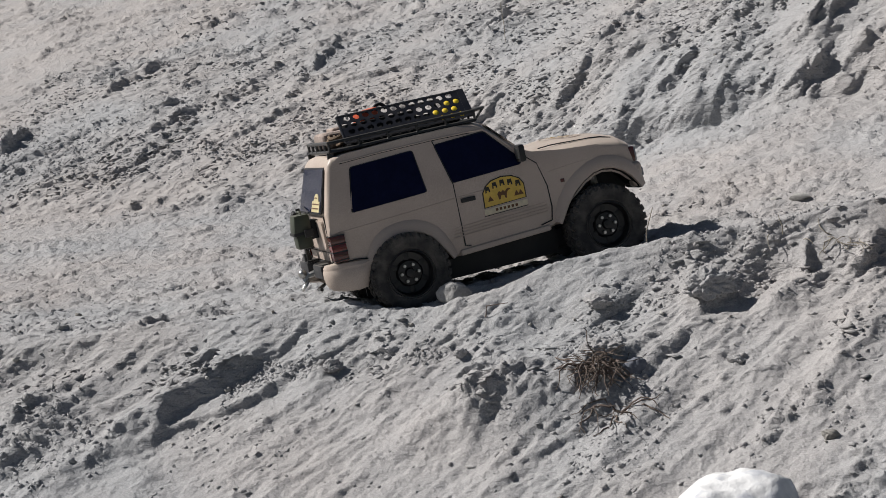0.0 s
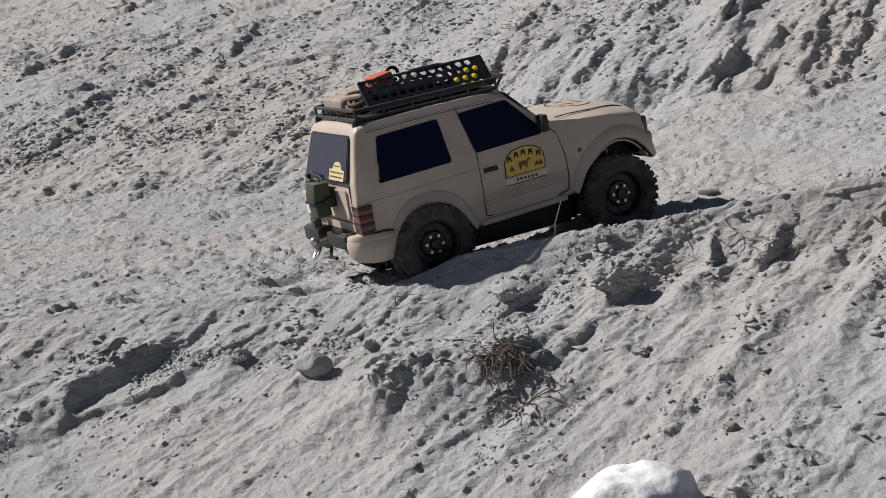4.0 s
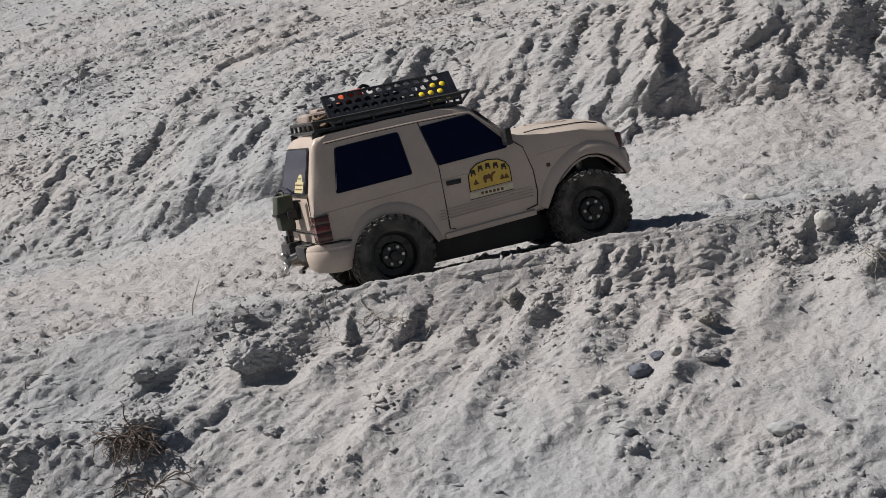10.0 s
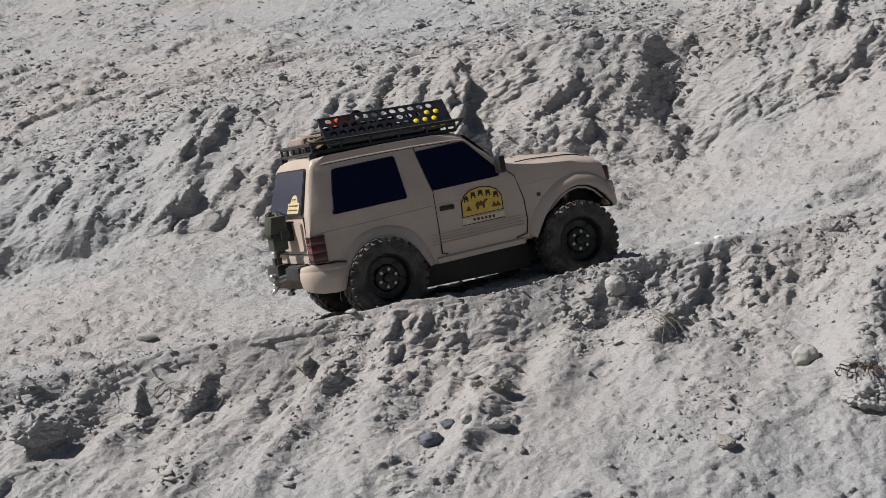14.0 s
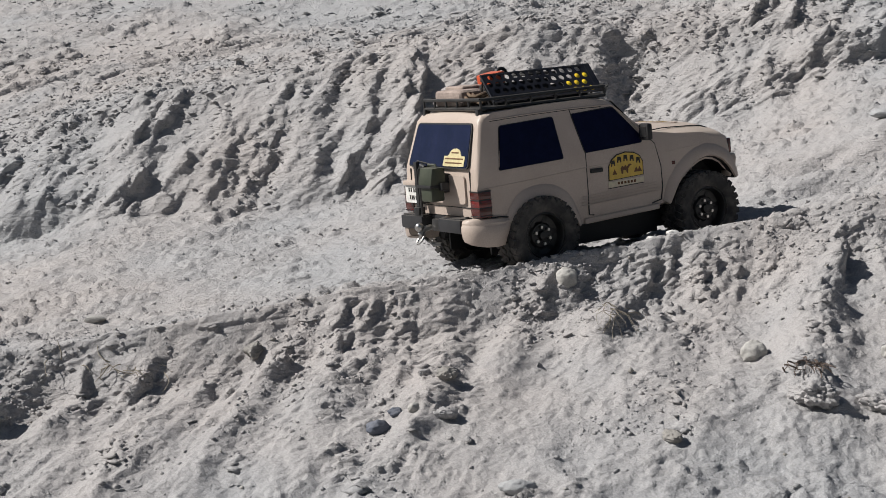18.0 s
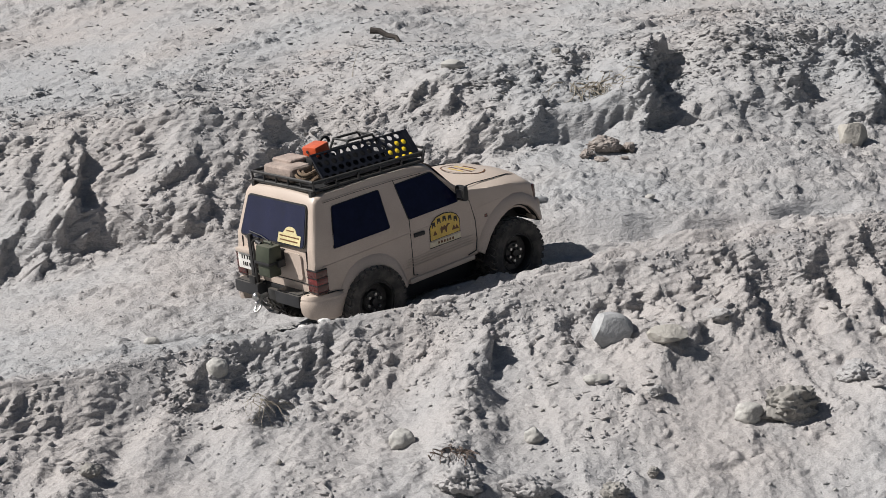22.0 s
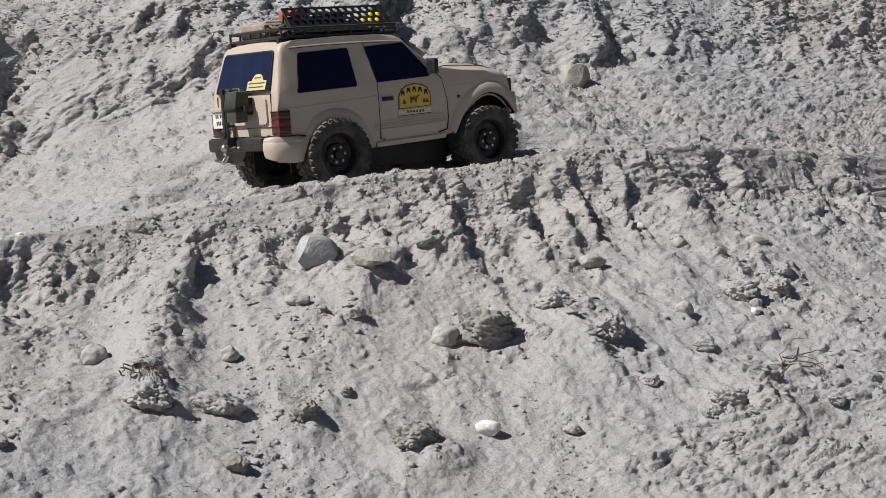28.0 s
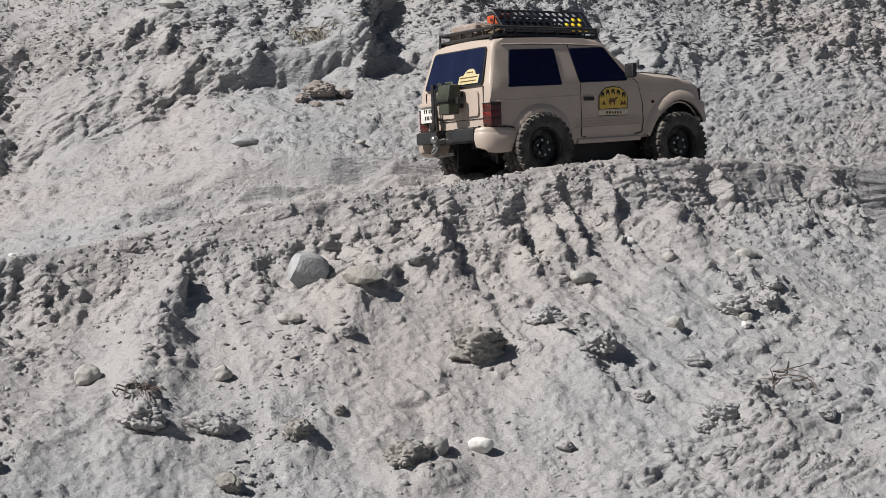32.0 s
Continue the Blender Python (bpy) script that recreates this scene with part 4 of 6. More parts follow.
# the wheel openings, from front to back, in x and z
FRONT_ARCH = [(WHEELBASE + x, z) for x, z in ((0.0515, 0.0325), (0.0480, 0.0390), (0.0420, 0.0480), (0.0330, 0.0568), (0.0220, 0.0625), (0.0090, 0.0647), (-0.0030, 0.0625), (-0.0160, 0.0560), (-0.0290, 0.0460), (-0.0400, 0.0330), (-0.0480, 0.0200), (-0.0530, 0.0125))]
REAR_ARCH = [(0.0535, 0.0035), (0.0480, 0.0125), (0.0395, 0.0265), (0.0330, 0.0345), (0.0250, 0.0402), (0.0160, 0.0438), (0.0070, 0.0450), (-0.0030, 0.0446), (-0.0130, 0.0425), (-0.0225, 0.0380), (-0.0310, 0.0310), (-0.0390, 0.0215)]


def body_shell():
    bm = bmesh.new()
    front, rear = FRONT_ARCH, REAR_ARCH
    outline = [(-0.079, 0.030), (-0.080, 0.062), (-0.0785, 0.085), (-0.064, 0.138), (-0.058, 0.1445), (-0.045, 0.147), (0.03, 0.1495), (0.09, 0.1495), (0.112, 0.1475), (0.122, 0.1435),
               (0.164, 0.101), (0.172, 0.0975), (0.21, 0.0965), (0.25, 0.0935), (0.28, 0.0885), (0.291, 0.083), (0.296, 0.070), (0.297, 0.050), (0.2955, 0.036)]
    outline += front + [(0.168, 0.0100), (0.131, 0.0072), (0.085, 0.0052)] + rear + [(-0.0430, 0.0270), (-0.056, 0.0285)]
    steps = 10
    rings = []
    for k in range(steps + 1):
        y = -HALF + 2 * HALF * k / steps
        rings.append([bm.verts.new((x, y, z)) for x, z in outline])
    for p, q in zip(rings, rings[1:]):
        for j in range(len(outline)):
            i = (j + 1) % len(outline)
            bm.faces.new((p[j], p[i], q[i], q[j]))
    sides = [bm.faces.new(rings[0]), bm.faces.new(rings[-1][::-1])]
    rim_edges = list({e for s in sides for e in s.edges})
    bmesh.ops.bevel(bm, geom=rim_edges, offset=0.0045, segments=3, affect="EDGES", profile=0.5)
    big = [fc for fc in bm.faces if len(fc.verts) > 8]
    bmesh.ops.triangulate(bm, faces=big)
    # cut the sides into rows so that they can lean in above the belt
    for z in (0.045, 0.07, 0.086, 0.10, 0.115, 0.13):
        bmesh.ops.bisect_plane(bm, geom=bm.verts[:] + bm.edges[:] + bm.faces[:], plane_co=(0, 0, z), plane_no=(0, 0, 1))
    for x in (-0.06, -0.05, 0.235, 0.26, 0.28):
        bmesh.ops.bisect_plane(bm, geom=bm.verts[:] + bm.edges[:] + bm.faces[:], plane_co=(x, 0, 0), plane_no=(1, 0, 0))
    for v in bm.verts:
        v.co = body_side(v.co)
    return bm


body = part("body", body_shell(), PAINT, car, "beige painted body shell", smooth=28)


def side_y(z, out=0.0):
    """The right side's y at a height."""
    return -(HALF + out) * (1 - (0.165 * (z - 0.085) / 0.065 if z > 0.085 else 0.0))


def side_plate(name, outline, mat, parent, out=0.0006, thick=0.0012, label="", left=True):
    """A plate on the car's side, and its twin on the other side."""
    made = None
    for sign in ((1, -1) if left else (1,)):
        bm = bmesh.new()
        a = [bm.verts.new((x, sign * (side_y(z) - out), z)) for x, z in outline]
        b = [bm.verts.new((x, sign * (side_y(z) - out + thick), z)) for x, z in outline]
        bm.faces.new(a)
        bm.faces.new(b[::-1])
        for i in range(len(a)):
            j = (i + 1) % len(a)
            bm.faces.new((a[i], b[i], b[j], a[j]))
        made = part(name, bm, mat, parent, label) if made is None else (part(name, bm, mat, parent, label), made)[1]
    return made


def rounded(corners, r, n=3):
    """An outline with its corners rounded."""
    out = []
    for k, p in enumerate(corners):
        p, a, b = Vector(p), Vector(corners[k - 1]), Vector(corners[(k + 1) % len(corners)])
        s, e = p + (a - p).normalized() * r, p + (b - p).normalized() * r
        for j in range(n + 1):
            t = j / n
            out.append(tuple((1 - t) ** 2 * s + 2 * t * (1 - t) * p + t * t * e))
    return out


QUARTER = [(-0.049, 0.0815), (0.0395, 0.0850), (0.0350, 0.1335), (-0.0385, 0.1305)]
DOORGLASS = [(0.0725, 0.0880), (0.1555, 0.0915), (0.1560, 0.0985), (0.1225, 0.1362), (0.0625, 0.1340)]
for shape, kind in ((QUARTER, "quarter_window"), (DOORGLASS, "door_window")):
    grown = []
    cx, cz = sum(p[0] for p in shape) / len(shape), sum(p[1] for p in shape) / len(shape)
    for p in shape:
        w = Vector((p[0] - cx, p[1] - cz))
        grown.append((p[0] + w.normalized().x * 0.0016, p[1] + w.normalized().y * 0.0016))
    side_plate("window_seal", rounded(grown, 0.0035), SEAL, body, out=0.0004, thick=0.001)
    side_plate(kind, rounded(shape, 0.003), GLASS, body, out=0.0010, thick=0.001, label="dark tinted window")

# door seams, side grooves, handle, lamp and mirror
for pts in ([(0.0612, 0.139), (0.0722, 0.0868), (0.0718, 0.04), (0.0712, 0.0145), (0.078, 0.0135)], [(0.160, 0.101), (0.1745, 0.088), (0.1815, 0.06), (0.1822, 0.035), (0.1790, 0.0195), (0.165, 0.0165)]):
    for sign in (1, -1):
        part("door_seam", tube(bmesh.new(), [(x, sign * (side_y(z) + 0.0002), z) for x, z in pts], 0.0008, 5), SEAL, body)
for z in (0.029, 0.0325, 0.036, 0.0395):
    for sign in (1, -1):
        part("body_rib", tube(bmesh.new(), [(0.060 + (z - 0.03) * 0.3, sign * side_y(z, 0.0003), z - 0.003), (0.176, sign * side_y(z, 0.0003), z + 0.002)], 0.0005, 5), PAINT, body)
for sign in (1, -1):
    bm = box(bmesh.new(), (0.0855, sign * (side_y(0.0655) - 0.001), 0.0655), (0.0175, 0.003, 0.0052), 0.001)
    part("door_handle", bm, SEAL, body, "black door handle")
    bm = box(bmesh.new(), (0.201, sign * (side_y(0.0615) + 0.0003), 0.0615), (0.005, 0.002, 0.0045), 0.0008)
    part("side_indicator", bm, AMBERLENS, body)
    bm = box(bmesh.new(), (0.1550, sign * 0.0925, 0.1040), (0.008, 0.018, 0.0200), 0.003)
    box(bm, (0.1565, sign * 0.082, 0.0985), (0.006, 0.012, 0.006), 0.001)
    mirror = part("wing_mirror", bm, SEAL, body, "black wing mirror")
    bm = box(bmesh.new(), (0.1508, sign * 0.0925, 0.1040), (0.0006, 0.011, 0.0120), 0.0)
    part("mirror_glass", bm, STEEL, mirror)

# wheel-arch flares, black strips that put shade inside the arches, and the sill
def arch_strip(points, cx, sign, rows):
    """A strip along a wheel opening: rows of distance out from the opening and distance from the car's middle."""
    bm = bmesh.new()
    centre = Vector((cx, 0.0))
    lines = []
    for k, p in enumerate(points):
        a, b = Vector(points[max(k - 1, 0)]), Vector(points[min(k + 1, len(points) - 1)])
        way = (b - a).normalized()
        out = Vector((way.y, -way.x))
        if out.dot(Vector(p) - centre) < 0:
            out = -out
        fade = min(1.0, 0.55 + 0.2 * min(k, len(points) - 1 - k))
        lines.append([bm.verts.new((p[0] + out.x * o * fade, sign * -y, p[1] + out.y * o * fade)) for o, y in rows])
    for p, q in zip(lines, lines[1:]):
        for j in range(len(rows) - 1):
            bm.faces.new((p[j], p[j + 1], q[j + 1], q[j]))
    return bm


for points, cx in ((FRONT_ARCH, WHEELBASE), (REAR_ARCH, 0.0)):
    for sign in (1, -1):
        flare = part("wheel_arch_flare", arch_strip(points, cx, sign, ((0.0150, 0.0822), (0.0125, 0.0846), (0.0085, 0.0868), (0.0030, 0.0884), (0.0004, 0.0882), (-0.0006, 0.0860), (-0.0008, 0.0740))), PAINT, body, smooth=50)
        part("arch_shade_strip", arch_strip(points, cx, sign, ((-0.0006, 0.0855), (-0.0022, 0.0830), (-0.0026, 0.0420))), SEAL, flare, "black strip added for the shade under the arch", smooth=50)
for sign in (1, -1):
    bm = box(bmesh.new(), (0.120, sign * 0.0805, 0.0095), (0.112, 0.008, 0.0070), 0.0024, pose(0, 0, 0, 0, -2.2, 0), segments=3)
    part("sill", bm, PAINT, body)
    # the shoulder crease, the gutter over the windows and the fender's edge
    part("shoulder_crease", tube(bmesh.new(), [(x, sign * side_y(z, 0.0001), z) for x, z in ((-0.070, 0.0625), (0.0, 0.0660), (0.069, 0.0702), (0.120, 0.0722))], 0.0006, 6), PAINT, body)
    part("shoulder_crease", tube(bmesh.new(), [(x, sign * side_y(z, -0.0003 - 0.0004 * max(0.0, (x - 0.23) / 0.02)), z) for x, z in ((0.186, 0.0750), (0.213, 0.0772), (0.235, 0.0785))], 0.0007, 6), PAINT, body)
    part("roof_gutter", tube(bmesh.new(), [(x, sign * side_y(z, 0.0002), z) for x, z in ((-0.050, 0.1385), (0.0, 0.1402), (0.06, 0.1408), (0.108, 0.1402), (0.1225, 0.1392), (0.1300, 0.1330), (0.1575, 0.1055))], 0.0009, 6), PAINT, body)
    # black line drawn in as the shade below the gutter
    part("gutter_shade_line", tube(bmesh.new(), [(x, sign * side_y(z, -0.0004), z) for x, z in ((-0.050, 0.1372), (0.0, 0.1389), (0.06, 0.1395), (0.107, 0.1385))], 0.0006, 5), SEAL, body)

# the rear: window, bumper, lamps, plate, can, jack and hook
def tail_x(z):
    return -0.0800 + (0.0165 * (z - 0.085) / 0.053 if z > 0.085 else 0.0)


def tail_plate(name, outline, mat, parent, out=0.0006, label="", bulge=0.0):
    bm = bmesh.new()
    a = [bm.verts.new((tail_x(z) - out, y, z)) for y, z in outline]
    b = [bm.verts.new((tail_x(z) - out + 0.002, y, z)) for y, z in outline]
    bm.faces.new(a)
    bm.faces.new(b[::-1])
    for i in range(len(a)):
        j = (i + 1) % len(a)
        bm.faces.new((a[i], b[i], b[j], a[j]))
    return part(name, bm, mat, parent, label)


tail_plate("window_seal", rounded([(-0.0680, 0.0858), (0.0680, 0.0858), (0.0615, 0.1368), (-0.0615, 0.1368)], 0.006), SEAL, body, 0.0024)
rear_window = tail_plate("rear_window", rounded([(-0.0660, 0.0876), (0.0660, 0.0876), (0.0598, 0.1352), (-0.0598, 0.1352)], 0.005), REARGLASS, body, 0.0030, "dark tinted rear window")
sticker = tail_plate("window_sticker", [(-0.0595, 0.0885), (-0.0135, 0.0885), (-0.0135, 0.1000), (-0.0220, 0.1003)] + [(-0.0365 + 0.0125 * math.cos(radians(a)), 0.1015 + 0.0072 * math.sin(radians(a))) for a in range(10, 171, 20)] + [(-0.0510, 0.1003), (-0.0595, 0.1000)], STICKER, rear_window, 0.0036, "pale yellow arched sticker with thin brown lines")
for z, w in ((0.1040, 0.015), (0.0972, 0.040), (0.0925, 0.036)):
    tail_plate("sticker_mark", [(-0.0365 - w / 2, z - 0.0006), (-0.0365 + w / 2, z - 0.0006), (-0.0365 + w / 2, z + 0.0006), (-0.0365 - w / 2, z + 0.0006)], BROWNINK, sticker, 0.0040)
part("wiper", tube(bmesh.new(), [(tail_x(z) - 0.0045, y, z) for y, z in ((0.004, 0.0868), (0.020, 0.0905), (0.046, 0.0930))], 0.0009, 6), SEAL, rear_window, "black rear wiper")
tail_plate("tailgate_seam", [(-0.0715, 0.0405), (0.0715, 0.0405), (0.0715, 0.0413), (-0.0715, 0.0413)], SEAL, body, 0.0004)
for y in (-0.0675, 0.0675):
    tail_plate("tailgate_seam", [(y - 0.0004, 0.041), (y + 0.0004, 0.041), (y + 0.0004, 0.083), (y - 0.0004, 0.083)], SEAL, body, 0.0004)
tail_plate("tailgate_panel", rounded([(-0.058, 0.045), (0.030, 0.045), (0.030, 0.078), (-0.058, 0.078)], 0.006), PAINT, body, 0.0022)
for sign in (-1, 1):
    bm = bmesh.new()
    box(bm, (-0.0725, sign * 0.0755, 0.0450), (0.0165, 0.0185, 0.0300), 0.002)
    lampset = part("tail_lamp", bm, REDLENS, body, "ribbed red tail lamp")
    for z, mt in ((0.0555, AMBERLENS), (0.0455, REDLENS), (0.0375, AMBERLENS)):
        bm = box(bmesh.new(), (-0.0726, sign * 0.0756, z), (0.0170, 0.0190, 0.0080), 0.0008)
        part("lens", bm, mt, lampset)
    for z in (0.0505, 0.0415, 0.0322, 0.0600):
        part("lamp_rib", box(bmesh.new(), (-0.0726, sign * 0.0756, z), (0.0176, 0.0195, 0.0012), 0.0), SEAL, lampset)
# bumper: a dark beam with two steps on it and beige corners that run round to the wheels
bm = box(bmesh.new(), (-0.0690, 0.0, 0.0200), (0.0220, 0.1500, 0.0180), 0.002)
bumper = part("rear_bumper", bm, SEAL, car, "dark rear bumper beam with beige corners")
for sign in (-1, 1):
    bm = bmesh.new()
    rings = []
    # rings from the beam round the corner to the wheel opening: x, y, lower and upper edge, thickness inwards
    for x, y, lo, hi, ix, iy in ((-0.0925, 0.0620, 0.0030, 0.0285, 0.02, 0.0), (-0.0925, 0.0670, 0.0020, 0.0288, 0.02, 0.0), (-0.0900, 0.0750, 0.0000, 0.0290, 0.012, -0.012), (-0.0840, 0.0810, -0.0020, 0.0291, 0.008, -0.016),
                                 (-0.0740, 0.0848, -0.0040, 0.0290, 0.0, -0.02), (-0.0600, 0.0862, -0.0052, 0.0283, 0.0, -0.02), (-0.0500, 0.0866, -0.0040, 0.0275, 0.0, -0.02), (-0.0405, 0.0866, 0.0170, 0.0262, 0.0, -0.02)):
        h = hi - lo
        ring = [(0.10, lo), (0.0, lo + 0.004), (-0.06, lo + h * 0.45), (-0.05, hi - h * 0.30), (-0.01, hi - h * 0.26), (0.01, hi - h * 0.20), (0.0, hi - h * 0.15), (0.10, hi - 0.0008), (0.30, hi), (1.0, hi), (1.0, lo)]
        rings.append([bm.verts.new((x + ix * f, sign * (y + iy * f), z)) for f, z in ring])
    for p, q in zip(rings, rings[1:]):
        for j in range(len(p)):
            i = (j + 1) % len(p)
            bm.faces.new((p[j], p[i], q[i], q[j]))
    bm.faces.new(rings[0])
    bm.faces.new(rings[-1][::-1])
    corner = part("bumper_corner", bm, PAINT, bumper, "beige bumper corner", smooth=32)
    part("corner_plug", tube(bmesh.new(), [(-0.0830, sign * 0.0600, 0.0285), (-0.0830, sign * 0.0600, 0.0312)], 0.0022, 8), SEAL, corner)
    part("bumper_seam", tube(bmesh.new(), [(-0.0660, sign * 0.0845, 0.0293), (-0.0540, sign * 0.0845, 0.0290), (-0.0430, sign * 0.0845, 0.0272)], 0.0008, 5), SEAL, corner)
for y, w in ((-0.0370, 0.0500), (0.0500, 0.0500)):
    bm = box(bmesh.new(), (-0.0820, y, 0.0205), (0.0260, w, 0.0160), 0.0025)
    step = part("bumper_step", bm, PLASTIC, bumper, "dark grey plastic step")
    bm = box(bmesh.new(), (-0.0820, y, 0.0290), (0.0210, w - 0.006, 0.0014), 0.0004)
    part("step_tread", bm, PLASTIC, step)
bm = box(bmesh.new(), (-0.0870, 0.0010, 0.0190), (0.0060, 0.0180, 0.0140), 0.001)
part("hitch_bracket", bm, BLACKTUBE, bumper, "dark steel hitch bracket")
bm = tube(bmesh.new(), [(-0.0700, 0.062, -0.004), (-0.0900, 0.010, -0.004), (-0.0900, -0.010, -0.003)], 0.0022, 7)
part("tow_bar", bm, BLACKTUBE, bumper)
bm = tube(bmesh.new(), [(-0.088, 0.016, 0.016), (-0.099, 0.016, 0.014), (-0.104, 0.016, 0.008)], 0.0035, 10)
bmesh.ops.create_uvsphere(bm, u_segments=12, v_segments=8, radius=0.0055, matrix=Matrix.Translation((-0.104, 0.016, 0.0175)))
part("tow_hook", bm, STEEL, bumper, "bright steel tow hook")
bm = tube(bmesh.new(), [(-0.100, 0.016, 0.011)] + [(-0.103 - 0.005 * math.sin(radians(a)), 0.016 + 0.005 * math.cos(radians(a)), 0.004 - 0.006 * math.sin(radians(a))) for a in range(0, 360, 40)], 0.0014, 6)
part("shackle", bm, STEEL, bumper, "steel shackle")
plate = tail_plate("number_plate", round_box(0.0405, 0.0425, 0.0735, 0.0635, 0.002), WHITE, body, 0.0060, "white plate with dark bars")
for z, ys in ((0.0580, (0.048, 0.0525, 0.0590, 0.0640)), (0.0490, (0.0485, 0.0540, 0.0580, 0.0625))):
    for y in ys:
        tail_plate("plate_mark", [(y - 0.0010, z - 0.0025), (y + 0.0010, z - 0.0025), (y + 0.0010, z + 0.0025), (y - 0.0010, z + 0.0025)], BLACKINK, plate, 0.0066)
bm = box(bmesh.new(), (-0.0840, 0.058, 0.0665), (0.010, 0.032, 0.0055), 0.0015)
part("plate_lamp_cover", bm, PAINT, body)
bm = box(bmesh.new(), (-0.0995, -0.0150, 0.0780), (0.0210, 0.0290, 0.0215), 0.003)
for v in bm.verts:
    if v.co.z > 0.082:
        v.co.x += 0.0030 * (v.co.x < -0.0995)
can = part("jerry_can", bm, GREEN, car, "olive green jerry can strapped to the tailgate")
bm = box(bmesh.new(), (-0.0990, -0.0140, 0.0580), (0.0180, 0.0250, 0.0180), 0.003)
part("can_base", bm, GREEN, can)
bm = box(bmesh.new(), (-0.0995, -0.0145, 0.0672), (0.0225, 0.0305, 0.0036), 0.001)
box(bm, (-0.0940, -0.0325, 0.0665), (0.0100, 0.0060, 0.0090), 0.001)
part("strap", bm, SEAL, can, "black strap")
bm = tube(bmesh.new(), [(-0.0975, -0.0235, 0.0880), (-0.0975, -0.0215, 0.0915), (-0.0975, -0.0070, 0.0915), (-0.0975, -0.0050, 0.0880)], 0.0016, 7)
part("can_handle", bm, GREEN, can)
bm = tube(bmesh.new(), [(-0.1010, -0.0045, 0.0880), (-0.1010, 0.0045, 0.0905)], 0.0030, 10)
part("can_cap", bm, SEAL, can)
part("can_bracket", box(bmesh.new(), (-0.0850, -0.0145, 0.0690), (0.0120, 0.0200, 0.0220), 0.002), SEAL, can, "black bracket behind the can")
bm = box(bmesh.new(), (-0.0900, 0.0345, 0.0600), (0.0050, 0.0064, 0.0660), 0.0008)
box(bm, (-0.0910, 0.0345, 0.0340), (0.0090, 0.0120, 0.0100), 0.001)
box(bm, (-0.0900, 0.0330, 0.0290), (0.0085, 0.0200, 0.0030), 0.001)
jack = part("lifting_jack", bm, BLACKTUBE, car, "black upright lifting jack")
part("jack_handle", tube(bmesh.new(), [(-0.0915, 0.0275, 0.0300), (-0.0915, 0.0275, 0.0850)], 0.0017, 7), BLACKTUBE, jack)
for z in (0.045, 0.066, 0.085):
    part("jack_bracket", box(bmesh.new(), (-0.0860, 0.0310, z), (0.009, 0.0130, 0.0040), 0.001), BLACKTUBE, jack)

def bonnet_z(x, y):
    return np.interp(x, (0.17, 0.21, 0.25, 0.28), (0.0975, 0.0965, 0.0935, 0.0885)) + 0.0035 * (1 - (y / HALF) ** 2) + crown(x, y) + 0.0009


# the nose: bumper, grille, lamps, bonnet mark
bm = bmesh.new()
box(bm, (0.2980, 0.0, 0.0480), (0.0190, 0.1480, 0.0290), 0.007, segments=3)
for sign in (-1, 1):
    box(bm, (0.2950, sign * 0.0745, 0.0480), (0.0180, 0.0190, 0.0290), 0.006, segments=3)
for v in bm.verts:
    if v.co.x > 0.298 and abs(v.co.y) > 0.05:
        v.co.x -= 3.2 * (abs(v.co.y) - 0.05) ** 2 * 2
    if v.co.z < 0.045 and v.co.x > 0.296:
        v.co.x -= 0.4 * (0.045 - v.co.z)
nose = part("front_bumper", bm, PAINT, car, "beige front bumper with grey ends", smooth=40)
for sign in (-1, 1):
    bm = box(bmesh.new(), (0.3045, sign * 0.0600, 0.0490), (0.0060, 0.0150, 0.0110), 0.002)
    part("fog_lamp", bm, CLEARLENS, nose)
bm = box(bmesh.new(), (0.2985, 0, 0.0705), (0.006, 0.092, 0.0190), 0.002)
part("grille", bm, SEAL, body)
for sign in (-1, 1):
    bm = box(bmesh.new(), (0.2970, sign * 0.0600, 0.0715), (0.008, 0.026, 0.0185), 0.003)
    lamp_front = part("headlamp", bm, CLEARLENS, body)
    bm = box(bmesh.new(), (0.2905, sign * 0.0745, 0.0720), (0.0130, 0.0075, 0.0185), 0.002)
    part("corner_lamp", bm, AMBERLENS, lamp_front, "amber corner lamp")
for sign in (-1, 1):
    part("bonnet_seam", tube(bmesh.new(), [(x, sign * y, bonnet_z(x, y)) for x, y in ((0.185, 0.066), (0.2, 0.066), (0.215, 0.0655), (0.235, 0.064), (0.25, 0.062), (0.265, 0.058), (0.28, 0.054))], 0.0007, 5), SEAL, body)


bm = bmesh.new()
ring = []
for k in range(28):
    t = 2 * math.pi * k / 28
    ring.append([bm.verts.new((0.235 + 0.026 * f * math.cos(t), -0.005 + 0.036 * f * math.sin(t), bonnet_z(0.235 + 0.026 * f * math.cos(t), -0.005 + 0.036 * f * math.sin(t)))) for f in (1.0, 0.93)])
for k in range(28):
    p, q = ring[k], ring[(k + 1) % 28]
    bm.faces.new((p[0], p[1], q[1], q[0]))
bonnet_mark = part("bonnet_mark", bm, BROWNINK, body, "brown oval outline on the bonnet")
for k, (dx, w) in enumerate(((-0.012, 0.030), (-0.004, 0.046), (0.004, 0.040), (0.012, 0.026))):
    bm = bmesh.new()
    y0 = -0.005 - w / 2
    vs = [bm.verts.new((0.235 + dx + ex, yy, bonnet_z(0.235 + dx + ex, yy) + 0.0002)) for ex, yy in ((-0.0018, y0), (0.0018, y0), (0.0018, y0 + w), (-0.0018, y0 + w))]
    bm.faces.new(vs)
    part("mark_stroke", bm, BROWNINK if k % 2 else DECAL, bonnet_mark)
bm = bmesh.new()
grid = []
